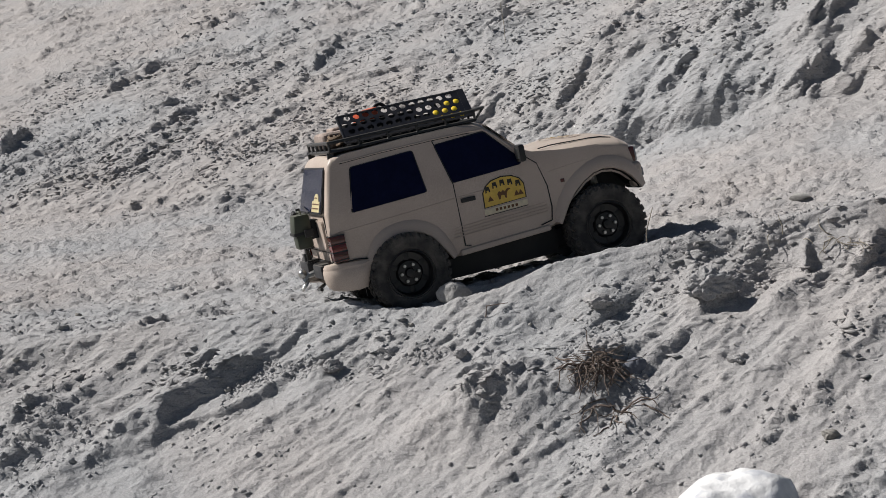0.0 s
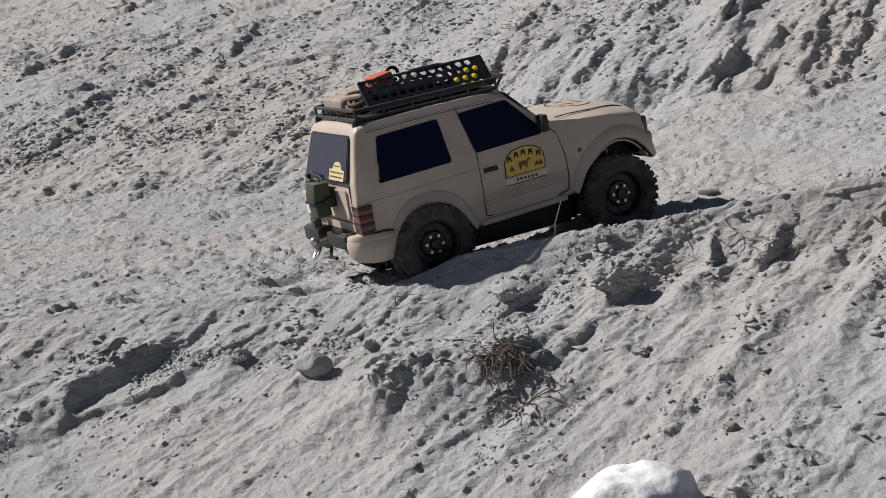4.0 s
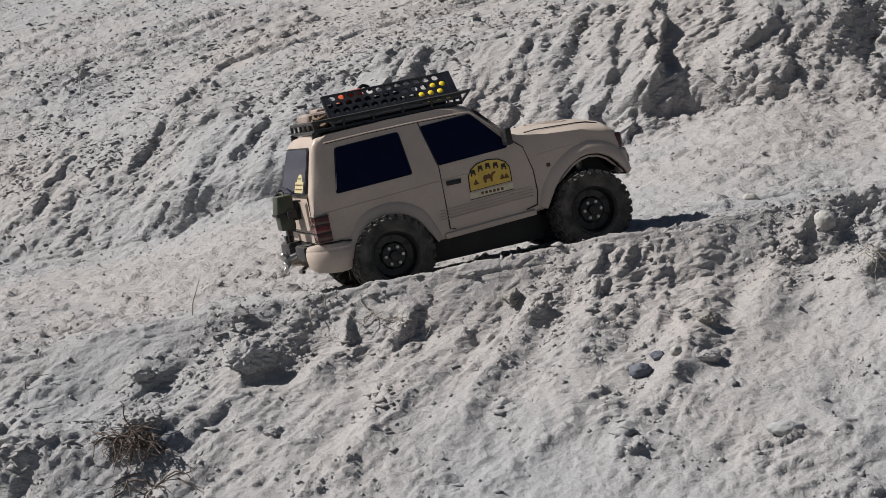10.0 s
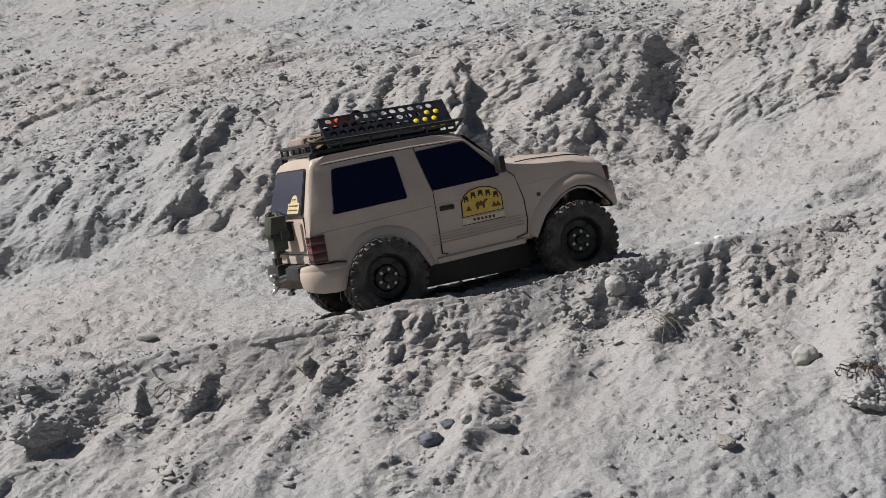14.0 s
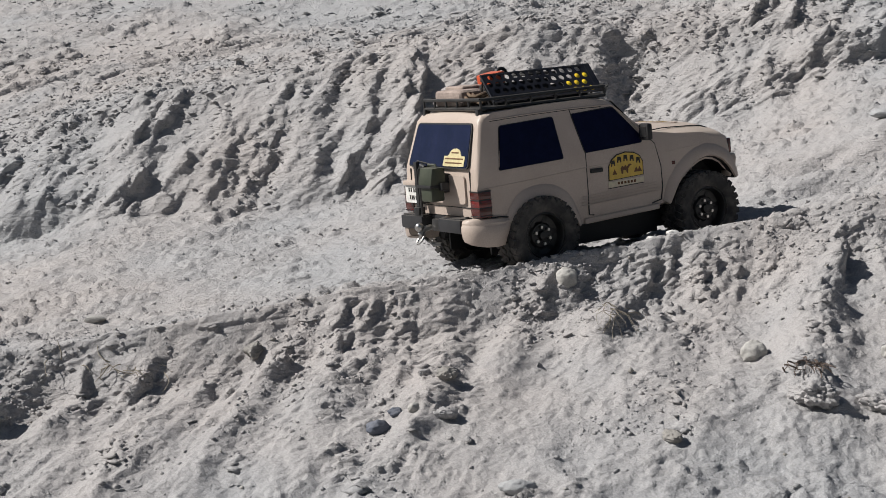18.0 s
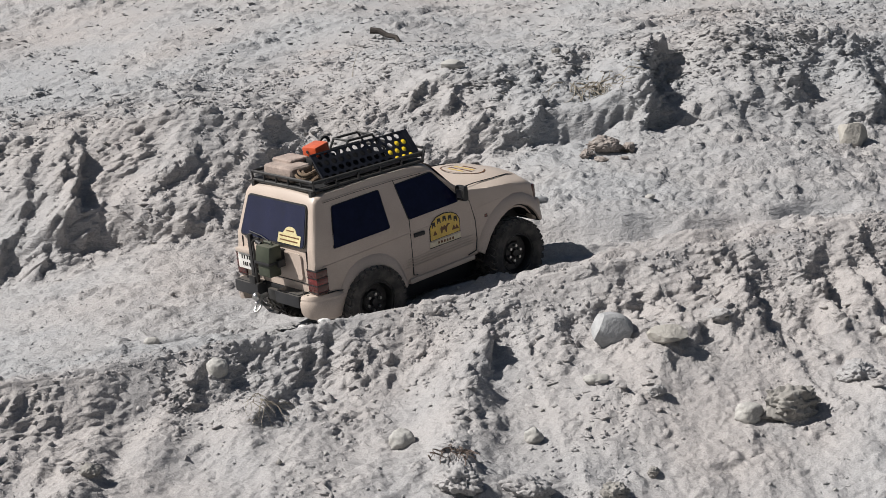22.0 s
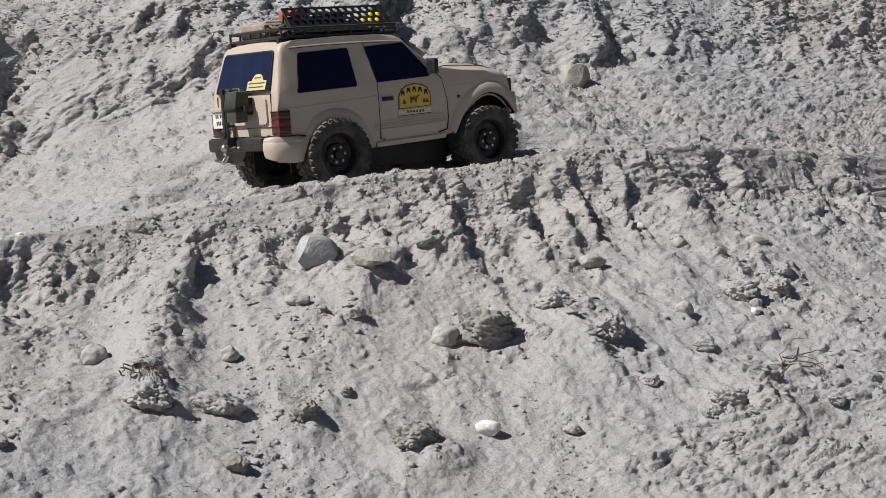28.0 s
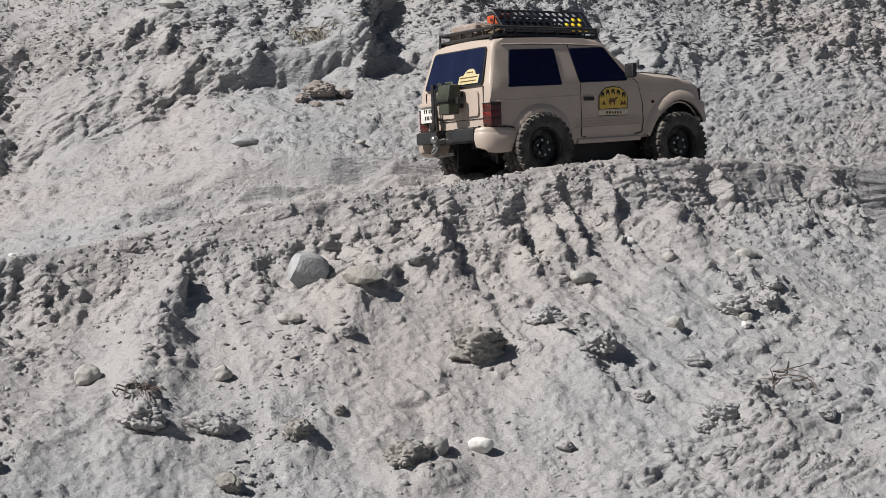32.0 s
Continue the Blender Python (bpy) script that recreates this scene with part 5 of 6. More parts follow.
for k in range(9):
    row = []
    for f in (0.06, 0.35, 0.65, 0.94):
        z = 0.101 + (0.1435 - 0.101) * f
        y = (k / 4 - 1) * (0.0690 - 0.0075 * f)
        x = 0.164 + (0.122 - 0.164) * f + 0.010 * (1 - (y / HALF) ** 2)
        row.append(bm.verts.new((x + 0.0012, y, z + 0.0035 * (1 - (y / HALF) ** 2) + 0.0010)))
    grid.append(row)
for p, q in zip(grid, grid[1:]):
    for j in range(3):
        bm.faces.new((p[j], p[j + 1], q[j + 1], q[j]))
part("windscreen", bm, GLASS, body, "dark tinted windscreen")

# the door badge: a yellow arch over a pale strip
for sign in (1, -1):
    def badge(name, outline, mat, parent, out):
        bm = bmesh.new()
        a = [bm.verts.new((x, sign * (side_y(z) - out), z)) for x, z in outline]
        b = [bm.verts.new((x, sign * (side_y(z) - out + 0.0006), z)) for x, z in outline]
        bm.faces.new(a)
        bm.faces.new(b[::-1])
        for i in range(len(a)):
            j = (i + 1) % len(a)
            bm.faces.new((a[i], b[i], b[j], a[j]))
        return part(name, bm, mat, parent)
    arch_top = [(0.1545, 0.0525), (0.1548, 0.0690), (0.1505, 0.0765), (0.1420, 0.0812), (0.1290, 0.0830), (0.1160, 0.0808), (0.1080, 0.0755), (0.1032, 0.0680), (0.1022, 0.0505)]
    rim = badge("door_badge", arch_top, BLACKINK, body, 0.0006)
    rim["label"] = "yellow arched badge with black edge"
    cx, cz = 0.1285, 0.064
    badge("badge_field", [(cx + (x - cx) * 0.95, cz + (z - cz) * 0.93) for x, z in arch_top], DECAL, rim, 0.0009)
    for k in range(5):
        t = k - 2
        x, z = 0.1285 + t * 0.0093, 0.0755 - 0.0011 * t * t
        badge("badge_bar", [(x - 0.0030, z - 0.0036 + t * 0.0003), (x - 0.0014, z - 0.0036), (x - 0.0012, z - 0.0012), (x + 0.0012, z - 0.0012), (x + 0.0014, z - 0.0036), (x + 0.0031, z - 0.0036 - t * 0.0003), (x + 0.0024, z + 0.0032), (x - 0.0024, z + 0.0032)], BLACKINK, rim, 0.0012)
    hump = [(0.1215, 0.0570), (0.1235, 0.0570), (0.1245, 0.0610), (0.1285, 0.0610), (0.1295, 0.0570), (0.1312, 0.0570), (0.1320, 0.0630), (0.1345, 0.0655), (0.1375, 0.0665), (0.1350, 0.0680), (0.1325, 0.0672), (0.1300, 0.0645), (0.1280, 0.0670), (0.1255, 0.0650), (0.1230, 0.0665), (0.1205, 0.0635)]
    badge("badge_beast", hump, BROWNINK, rim, 0.0012)
    for x in (0.1115, 0.1435, 0.1485):
        badge("badge_peak", [(x - 0.0035, 0.0572), (x + 0.0035, 0.0572), (x, 0.0635)], BROWNINK, rim, 0.0012)
    strip = badge("badge_strip", [(0.1015, 0.0425), (0.1542, 0.0440), (0.1546, 0.0505), (0.1018, 0.0490)], CREAM, rim, 0.0009)
    for k in range(6):
        x = 0.1150 + k * 0.0048
        badge("strip_bar", [(x, 0.0450), (x + 0.0030, 0.0451), (x + 0.0030, 0.0482), (x, 0.0481)], BROWNINK, rim, 0.0012)
    badge("strip_edge", [(0.1010, 0.0412), (0.1546, 0.0428), (0.1546, 0.0436), (0.1010, 0.0420)], BLACKINK, rim, 0.0008)

# chassis, axles and springs in the dark below
bm = bmesh.new()
box(bm, (0.115, 0, 0.012), (0.30, 0.060, 0.018), 0.003)
box(bm, (0.125, 0, -0.006), (0.17, 0.110, 0.024), 0.006)
box(bm, (0.10, 0.02, -0.018), (0.10, 0.05, 0.014), 0.004)
# skirts added to hide sunlit ground and keep the underside dark
for sign in (-1, 1):
    box(bm, (0.120, sign * 0.056, -0.005), (0.136, 0.006, 0.034), 0.001)
chassis = part("chassis", bm, SEAL, car, "black chassis with added side skirts")
# black plates added behind the wheels so the openings stay dark
for x, z in ((0.0, 0.012), (WHEELBASE, 0.032)):
    for sign in (-1, 1):
        part("arch_shade_plate", box(bmesh.new(), (x, sign * 0.046, z), (0.092, 0.003, 0.062), 0.0), SEAL, chassis)
for x in (0, WHEELBASE):
    bm = tube(bmesh.new(), [(x, -0.066, 0), (x, 0.066, 0)], 0.0075, 10)
    bmesh.ops.create_uvsphere(bm, u_segments=12, v_segments=8, radius=0.016, matrix=Matrix.Translation((x, 0.012, 0)))
    part("axle", bm, PLASTIC, chassis)
    for sign in (-1, 1):
        bm = tube(bmesh.new(), [(x + 0.012, sign * 0.045, 0.004), (x + 0.006, sign * 0.050, 0.060)], 0.0055, 8)
        part("damper", bm, STEEL if x else PLASTIC, chassis)


# wheels: a lugged tyre on a black rim with bright nuts
def build_wheel(x, sign):
    bm = spin(bmesh.new(), [(0.0280, sign * 0.013), (0.0272, sign * 0.0165), (0.0258, sign * 0.0168), (0.0245, sign * 0.0150), (0.0232, sign * 0.0065), (0.0160, sign * 0.0055), (0.0135, sign * 0.0085), (0.0060, sign * 0.0090), (0.0048, sign * 0.0130), (0.0001, sign * 0.0135)], 28)
    wheel = part("wheel", bm, RIM, car, "black rim with bright nuts", smooth=35)
    wheel.location = (x, sign * 0.0770, 0)
    for k in range(6):
        a = radians(60 * k + 30)
        bm = box(bmesh.new(), (0.0180 * math.cos(a), sign * 0.0056, 0.0180 * math.sin(a)), (0.0110, 0.002, 0.0060), 0.001, Matrix.Rotation(-a, 4, "Y"))
        part("spoke", bm, RIM, wheel)
    prof = [(0.0270, -0.0150), (0.0282, -0.0180), (0.0292, -0.0176), (0.0325, -0.0196), (0.0375, -0.0203), (0.0420, -0.0196), (0.0444, -0.0170), (0.0455, -0.0100), (0.0458, 0.0), (0.0455, 0.0100), (0.0444, 0.0170), (0.0420, 0.0196), (0.0375, 0.0203), (0.0325, 0.0196), (0.0292, 0.0176), (0.0282, 0.0180), (0.0270, 0.0150)]
    tyre = part("tyre", spin(bmesh.new(), prof, 48), RUBBER, wheel, "dusty black lugged tyre", smooth=35)
    bm = bmesh.new()
    for k in range(30):
        a = 2 * math.pi * k / 30
        for row, (yy, w, off, rr) in enumerate(((-0.0150, 0.0090, 0.0, 0.0448), (-0.0050, 0.0085, 0.5, 0.0459), (0.0050, 0.0085, 0.1, 0.0459), (0.0150, 0.0090, 0.6, 0.0448))):
            t = a + off * 2 * math.pi / 30
            box(bm, (rr * math.cos(t), yy, rr * math.sin(t)), (0.0030, w, 0.0062), 0.0, Matrix.Rotation(-t, 4, "Y") @ Matrix.Rotation(0.35 if row % 2 else -0.35, 4, "X"))
        for yy in (-0.0196, 0.0196):
            t = a + (0.6 if yy > 0 else 0.0) * 2 * math.pi / 30
            long = 0.0062 if k % 2 else 0.0042
            box(bm, ((0.0440 - long / 2) * math.cos(t), yy * 0.985, (0.0440 - long / 2) * math.sin(t)), (long, 0.0020, 0.0046), 0.0, Matrix.Rotation(-t, 4, "Y"))
    tagged(part("tread", bm, RUBBER, tyre, "rubber tread lugs", smooth=35), kind="stuff")
    for k in range(6):
        a = radians(60 * k)
        bm = tube(bmesh.new(), [(0.0100 * math.cos(a), sign * 0.0080, 0.0100 * math.sin(a)), (0.0100 * math.cos(a), sign * 0.0125, 0.0100 * math.sin(a))], 0.0019, 6)
        part("wheel_nut", bm, STEEL, wheel)
    return wheel


WHEELS = [build_wheel(x, s) for x in (0, WHEELBASE) for s in (-1, 1)]

# roof rack and its load
bm = bmesh.new()
RX0, RX1, RY = -0.055, 0.119, 0.064
for z in (0.1575, 0.1680):
    tube(bm, [(RX0, -RY, z), (RX0, RY, z), (RX1, RY, z), (RX1, -RY, z), (RX0, -RY, z)], 0.0022, 7)
rack = part("roof_rack", bm, BLACKTUBE, car, "black tubular roof rack")
rack.location.z = -0.0058
for k in range(6):
    x = RX0 + (RX1 - RX0) * k / 5
    for y in (-RY, RY):
        bm = tube(bmesh.new(), [(x, y, 0.1575), (x, y, 0.1680)], 0.0016, 6)
        part("upright", bm, BLACKTUBE, rack)
for k in range(1, 5):
    y = -RY + 2 * RY * k / 5
    for x in (RX0, RX1):
        bm = tube(bmesh.new(), [(x, y, 0.1575), (x, y, 0.1680)], 0.0016, 6)
        part("upright", bm, BLACKTUBE, rack)
for k in range(9):
    x = RX0 + (RX1 - RX0) * (k + 0.5) / 9
    bm = tube(bmesh.new(), [(x, -RY, 0.1568), (x, RY, 0.1568)], 0.0014, 6)
    part("cross_bar", bm, BLACKTUBE, rack)
part("rack_floor", box(bmesh.new(), ((RX0 + RX1) / 2, 0, 0.1590), (RX1 - RX0 - 0.004, 2 * RY - 0.004, 0.0012), 0.0), SEAL, rack)
for x in (-0.055, 0.02, 0.095):
    for y in (-0.060, 0.060):
        bm = box(bmesh.new(), (x, y, 0.1515), (0.008, 0.006, 0.012), 0.001)
        part("rack_foot", bm, BLACKTUBE, rack)
bm = tube(bmesh.new(), [(RX1, -RY, 0.168), (RX1 + 0.016, -RY * 0.8, 0.1690), (RX1 + 0.018, RY * 0.8, 0.1690), (RX1, RY, 0.168)], 0.0018, 7)
tube(bm, [(RX1, -RY, 0.1575), (RX1 + 0.016, -RY * 0.8, 0.1690)], 0.0016, 6)
tube(bm, [(RX1, RY, 0.1575), (RX1 + 0.018, RY * 0.8, 0.1690)], 0.0016, 6)
part("front_loop", bm, BLACKTUBE, rack)


def holed_panel(nx, ny, w, h, hole, thick):
    """A plate with staggered rows of round holes, lying in its own xy plane."""
    bm = bmesh.new()
    cw, ch, n = w / nx, h / ny, 12
    for z in (0, thick):
        for j in range(ny):
            shift = 0.5 * (j % 2)
            for i in range(nx - (j % 2)):
                cx, cy = (i + 0.5 + shift) * cw, (j + 0.5) * ch
                inner = [bm.verts.new((cx + hole * math.cos(2 * math.pi * k / n), cy + hole * math.sin(2 * math.pi * k / n), z)) for k in range(n)]
                outer = []
                for k in range(n):
                    c, d = math.cos(2 * math.pi * k / n + 1e-4), math.sin(2 * math.pi * k / n + 1e-4)
                    g = min(cw / 2 / abs(c), ch / 2 / abs(d))
                    outer.append(bm.verts.new((cx + c * g, cy + d * g, z)))
                for k in range(n):
                    q = (k + 1) % n
                    (ax, ay, _), (bx, by, _) = outer[k].co - Vector((cx, cy, 0)), outer[q].co - Vector((cx, cy, 0))
                    if abs(abs(ax) - cw / 2) < 1e-6 and abs(abs(by) - ch / 2) < 1e-6 and abs(abs(bx) - cw / 2) > 1e-6:
                        bm.faces.new((inner[k], inner[q], outer[q], bm.verts.new((cx + ax, cy + by, z)), outer[k]))
                    elif abs(abs(ay) - ch / 2) < 1e-6 and abs(abs(bx) - cw / 2) < 1e-6 and abs(abs(ax) - cw / 2) > 1e-6:
                        bm.faces.new((inner[k], inner[q], outer[q], bm.verts.new((cx + bx, cy + ay, z)), outer[k]))
                    else:
                        bm.faces.new((inner[k], inner[q], outer[q], outer[k]))
            if j % 2:
                for x in (0, w - cw / 2):
                    bm.faces.new([bm.verts.new((x + a * cw / 2, (j + b) * ch, z)) for a, b in ((0, 0), (1, 0), (1, 1), (0, 1))])
    bmesh.ops.remove_doubles(bm, verts=bm.verts, dist=0.00002)
    return bm


LADDER_LONG, LADDER_WIDE = 0.146, 0.040
bm = holed_panel(13, 4, LADDER_LONG, LADDER_WIDE, 0.0040, 0.0016)
tilt = Matrix.Translation((-0.034, -0.0600, 0.1630)) @ Matrix.Rotation(radians(50), 4, "X")
bmesh.ops.transform(bm, matrix=tilt, verts=bm.verts)
ladder = part("sand_ladder", bm, LADDER, rack, "black perforated sand ladder panel")


def on_ladder(name, c, size, mat, label=""):
    bm = box(bmesh.new(), c, size, 0.0)
    bmesh.ops.transform(bm, matrix=tilt, verts=bm.verts)
    part(name, bm, mat, ladder, label)


bm = bmesh.new()
for a, b in (((0, 0), (LADDER_LONG, 0)), ((0, LADDER_WIDE), (LADDER_LONG, LADDER_WIDE)), ((0, 0), (0, LADDER_WIDE))):
    tube(bm, [tilt @ Vector((*a, 0.0008)), tilt @ Vector((*b, 0.0008))], 0.0014, 6)
part("ladder_edge", bm, LADDER, ladder)
on_ladder("ladder_end", (LADDER_LONG + 0.004, LADDER_WIDE / 2, 0.0008), (0.008, LADDER_WIDE + 0.002, 0.0024), LADDER)
# black sheets added behind the lower holes to darken them
on_ladder("dark_backing", (0.054, 0.0100, -0.0040), (0.106, 0.0200, 0.001), SEAL)
on_ladder("dark_backing", (0.046, 0.0250, -0.0045), (0.090, 0.0110, 0.001), SEAL)
for row, columns in ((0, (10, 11, 12)), (1, (9.5, 10.5, 11.5)), (2, (11, 12))):
    for c in columns:
        bm = bmesh.new()
        bmesh.ops.create_uvsphere(bm, u_segments=14, v_segments=8, radius=0.0039, matrix=tilt @ Matrix.Translation(((c + 0.5) * LADDER_LONG / 13, (row + 0.5) * LADDER_WIDE / 4, 0.0004)) @ Matrix.Diagonal((1, 1, 0.5, 1)))
        part("yellow_cap", bm, YELLOW, ladder, "yellow plastic cap in a hole")
for x in (-0.030, 0.112):
    part("ladder_prop", tube(bmesh.new(), [(x, -0.034, 0.192), (x, -0.024, 0.160)], 0.0012, 6), BLACKTUBE, ladder)
# plain dark block added so the holes do not show bright sand
bm = box(bmesh.new(), (0.040, -0.036, 0.1640), (0.130, 0.034, 0.0110), 0.004)
part("dark_load", bm, SEAL, ladder, "dark load added below the panel")
bm = box(bmesh.new(), (-0.034, 0.016, 0.1690), (0.034, 0.060, 0.0200), 0.006, segments=3)
box(bm, (-0.018, 0.030, 0.1790), (0.030, 0.040, 0.0070), 0.003, segments=3)
bag = part("canvas_bag", bm, CANVAS, rack, "grey-beige canvas bag")
bm = box(bmesh.new(), (0.010, 0.012, 0.1870), (0.026, 0.024, 0.0160), 0.003, pose(0, 0, 0, 0, -8, 10))
case = part("orange_case", bm, ORANGE, rack, "orange plastic case")
bm = tube(bmesh.new(), [(-0.0035, 0.012, 0.187), (-0.0042, 0.012, 0.187)], 0.0022, 10)
part("case_button", bm, SEAL, case)
bm = box(bmesh.new(), (0.010, 0.020, 0.1700), (0.040, 0.046, 0.0220), 0.004)
part("dark_crate", bm, SEAL, rack, "dark load under the orange case")
bm = bmesh.new()
random.seed(4)
for k in range(6):
    cx, cy = -0.026 + random.uniform(-0.008, 0.008), -0.020 + random.uniform(-0.012, 0.012)
    tube(bm, [(cx + (0.010 + 0.002 * k) * math.cos(a / 3), cy + 0.012 * math.sin(a / 3), 0.1650 + 0.0016 * k + 0.002 * math.sin(a)) for a in range(20)], 0.0019, 6)
part("rope_coil", bm, ROPE, rack, "brown coiled rope")
bm = bmesh.new()
tube(bm, [(0.030 + 0.0075 * math.cos(a / 3), 0.020, 0.1910 + 0.0075 * math.sin(a / 3)) for a in range(0, 17)], 0.0022, 7)
tube(bm, [(0.030, 0.020, 0.160), (0.030, 0.020, 0.184)], 0.0022, 7)
part("black_shackle", bm, SEAL, rack, "black shackle ring on a post")
bm = tube(bmesh.new(), [(0.045, 0.040, 0.1640), (0.060, 0.040, 0.1880), (0.100, 0.040, 0.1880), (0.112, 0.040, 0.1640)], 0.0018, 7)
tube(bm, [(0.045, 0.010, 0.1640), (0.060, 0.010, 0.1880), (0.100, 0.010, 0.1880), (0.112, 0.010, 0.1640)], 0.0018, 7)
tube(bm, [(0.060, 0.010, 0.188), (0.060, 0.040, 0.188)], 0.0016, 6)
tube(bm, [(0.100, 0.010, 0.188), (0.100, 0.040, 0.188)], 0.0016, 6)
part("load_frame", bm, BLACKTUBE, rack, "black tube frame")


# ---- stones, clods, roots and wood on the slope ----
def stone(name, x, y, size, mat, label, seed, sink=0.35, spin_z=0.0, rough=0.22, angular=0.35, tilt=0.0, lift=0.0, category="stone"):
    """A stone of the given length, width and height, bedded in the sand."""
    bm = bmesh.new()
    bmesh.ops.create_icosphere(bm, subdivisions=5 if rough > 0.3 and size[0] > 0.03 else 4 if rough > 0.2 else 3, radius=0.5)
    rnd = random.Random(seed)
    off = Vector((rnd.uniform(0, 50), rnd.uniform(0, 50), rnd.uniform(0, 50)))
    planes = [(Vector((rnd.gauss(0, 1), rnd.gauss(0, 1), rnd.gauss(0, 1))).normalized(), rnd.uniform(0.30, 0.46)) for _ in range(11)] if angular else []
    for v in bm.verts:
        p = v.co.copy()
        for nrm, dist in planes:
            over = p.dot(nrm) - dist
            if over > 0:
                p -= nrm * over * angular
        if rough > 0.3:
            far = noise.voronoi(v.co * 6.5 + off)[0]
            p *= 0.93 + 0.17 * min(1.0, (far[1] - far[0]) * 1.8)
        p *= 1 + rough * noise.noise(v.co * 2.3 + off) + rough * 0.5 * noise.noise(v.co * 6 + off) + rough * 0.25 * noise.noise(v.co * 15 + off)
        v.co = Vector((p.x * size[0], p.y * size[1], p.z * size[2]))
    ob = part(name, bm, mat, None, smooth=26 if angular > 0.6 else 50)
    tagged(ob, label, category, category + "s on the slope")
    ob.matrix_world = pose(x, y, height(x, y) + size[2] * (0.5 - sink) + lift, tilt, 0, spin_z)
    return ob


DOWN = 28           # the lie of the slope, degrees
stone("stone", -0.428, -0.436, (0.024, 0.020, 0.021), BLUESTONE, "round blue-grey stone beside dry roots", 1, 0.3, 20)
stone("stone", 0.029, -0.375, (0.024, 0.016, 0.017), BLUESTONE, "oval blue-grey stone lying on the sand slope", 2, 0.25, 25)
stone("stone", 0.046, -0.352, (0.018, 0.012, 0.011), BLUESTONE, "small dark blue-grey stone chip", 3, 0.25, 10, angular=0.8)
stone("stone", 0.162, -0.485, (0.033, 0.020, 0.015), GREYSTONE, "flat pale grey stone on the slope", 4, 0.3, 0)
stone("stone", 0.231, -0.104, (0.027, 0.022, 0.024), PALESTONE, "pale beige round stone held in the ledge face", 5, 0.25, 0, lift=-0.004)
stone("stone", 0.416, -0.256, (0.030, 0.024, 0.027), PALESTONE, "pale beige round stone half buried in sand", 6, 0.3, 30)
stone("stone", 0.553, -0.280, (0.021, 0.018, 0.019), PALESTONE, "small pale round stone", 7, 0.25)
stone("rock", 0.680, -0.125, (0.062, 0.046, 0.044), GREYSTONE, "angular light grey rock bedded below the ledge", 8, 0.3, 15, 0.05, 1.0, category="rock")
stone("stone", 1.008, -0.172, (0.034, 0.022, 0.021), PALESTONE, "smooth oval beige stone", 9, 0.3, 8)
stone("stone", 1.076, -0.285, (0.023, 0.017, 0.018), PALESTONE, "small oval beige stone", 10, 0.3, -10)
stone("stone", 0.788, -0.434, (0.028, 0.020, 0.022), WHITESTONE, "bright white angular stone", 11, 0.2, -30, 0.08, 0.9)
stone("stone", 0.642, -0.208, (0.030, 0.018, 0.014), PALESTONE, "flat brownish stone half buried in the slope", 12, 0.3, -5)
stone("stone", 1.140, -0.135, (0.022, 0.016, 0.014), PALESTONE, "small half-buried beige stone", 13, 0.4)
stone("stone", 1.248, -0.132, (0.034, 0.020, 0.016), PALESTONE, "flat half-buried beige stone", 14, 0.45, 5)
stone("stone", 1.108, -0.085, (0.016, 0.012, 0.011), WHITESTONE, "small white stone chip", 15, 0.3, 0, 0.1, 0.8)
stone("stone", 1.168, -0.285, (0.017, 0.013, 0.012), WHITESTONE, "small white stone in dark crumbs", 16, 0.3, 40, 0.1, 0.8)
stone("stone", 0.357, -0.048, (0.020, 0.014, 0.008), WHITESTONE, "flat white stone on the ledge's edge", 17, 0.35, 10, 0.1, 0.7)
stone("stone", 0.330, -0.052, (0.014, 0.010, 0.007), WHITESTONE, "small white flake on the ledge's edge", 18, 0.35, -20, 0.1, 0.8)
stone("stone", 0.160, 0.165, (0.022, 0.016, 0.013), PALESTONE, "small pale stone on the ledge", 19, 0.35)
stone("stone", -0.345, 0.086, (0.030, 0.020, 0.010), PALESTONE, "flat pale stone flake on the ledge", 20, 0.35, 12, 0.1, 0.8)
stone("stone", -0.375, 0.090, (0.018, 0.014, 0.008), PALESTONE, "small pale stone flake", 21, 0.35, -12, 0.1, 0.8)
stone("stone", 0.705, 1.03, (0.048, 0.034, 0.024), PALESTONE, "flat pale stone on the upper slope", 22, 0.25, 5, 0.1, 0.7)
stone("stone", 0.900, 1.03, (0.018, 0.014, 0.018), CLAY, "small dark stone on the upper slope", 27, 0.2, 5, 0.1, 0.7)
stone("rock", 1.365, 0.765, (0.062, 0.055, 0.060), BLOCK, "blocky sandstone lump at the bank's foot", 23, 0.25, 20, 0.1, 0.9, category="rock")
stone("rock", 0.731, -0.178, (0.052, 0.036, 0.022), BLOCK, "flat tilted slab of sandstone", 24, 0.25, -15, 0.08, 0.95, tilt=20, category="rock")
stone("boulder", -0.290, -0.660, (0.116, 0.090, 0.092), SPOTSTONE, "large white boulder with lichen spots and painted hollow shade", 25, 0.42, 20, 0.24, 0.35, category="boulder")
stone("stone", 0.895, 0.42, (0.016, 0.012, 0.010), PALESTONE, "small pale stone on the driven ledge", 26, 0.3)
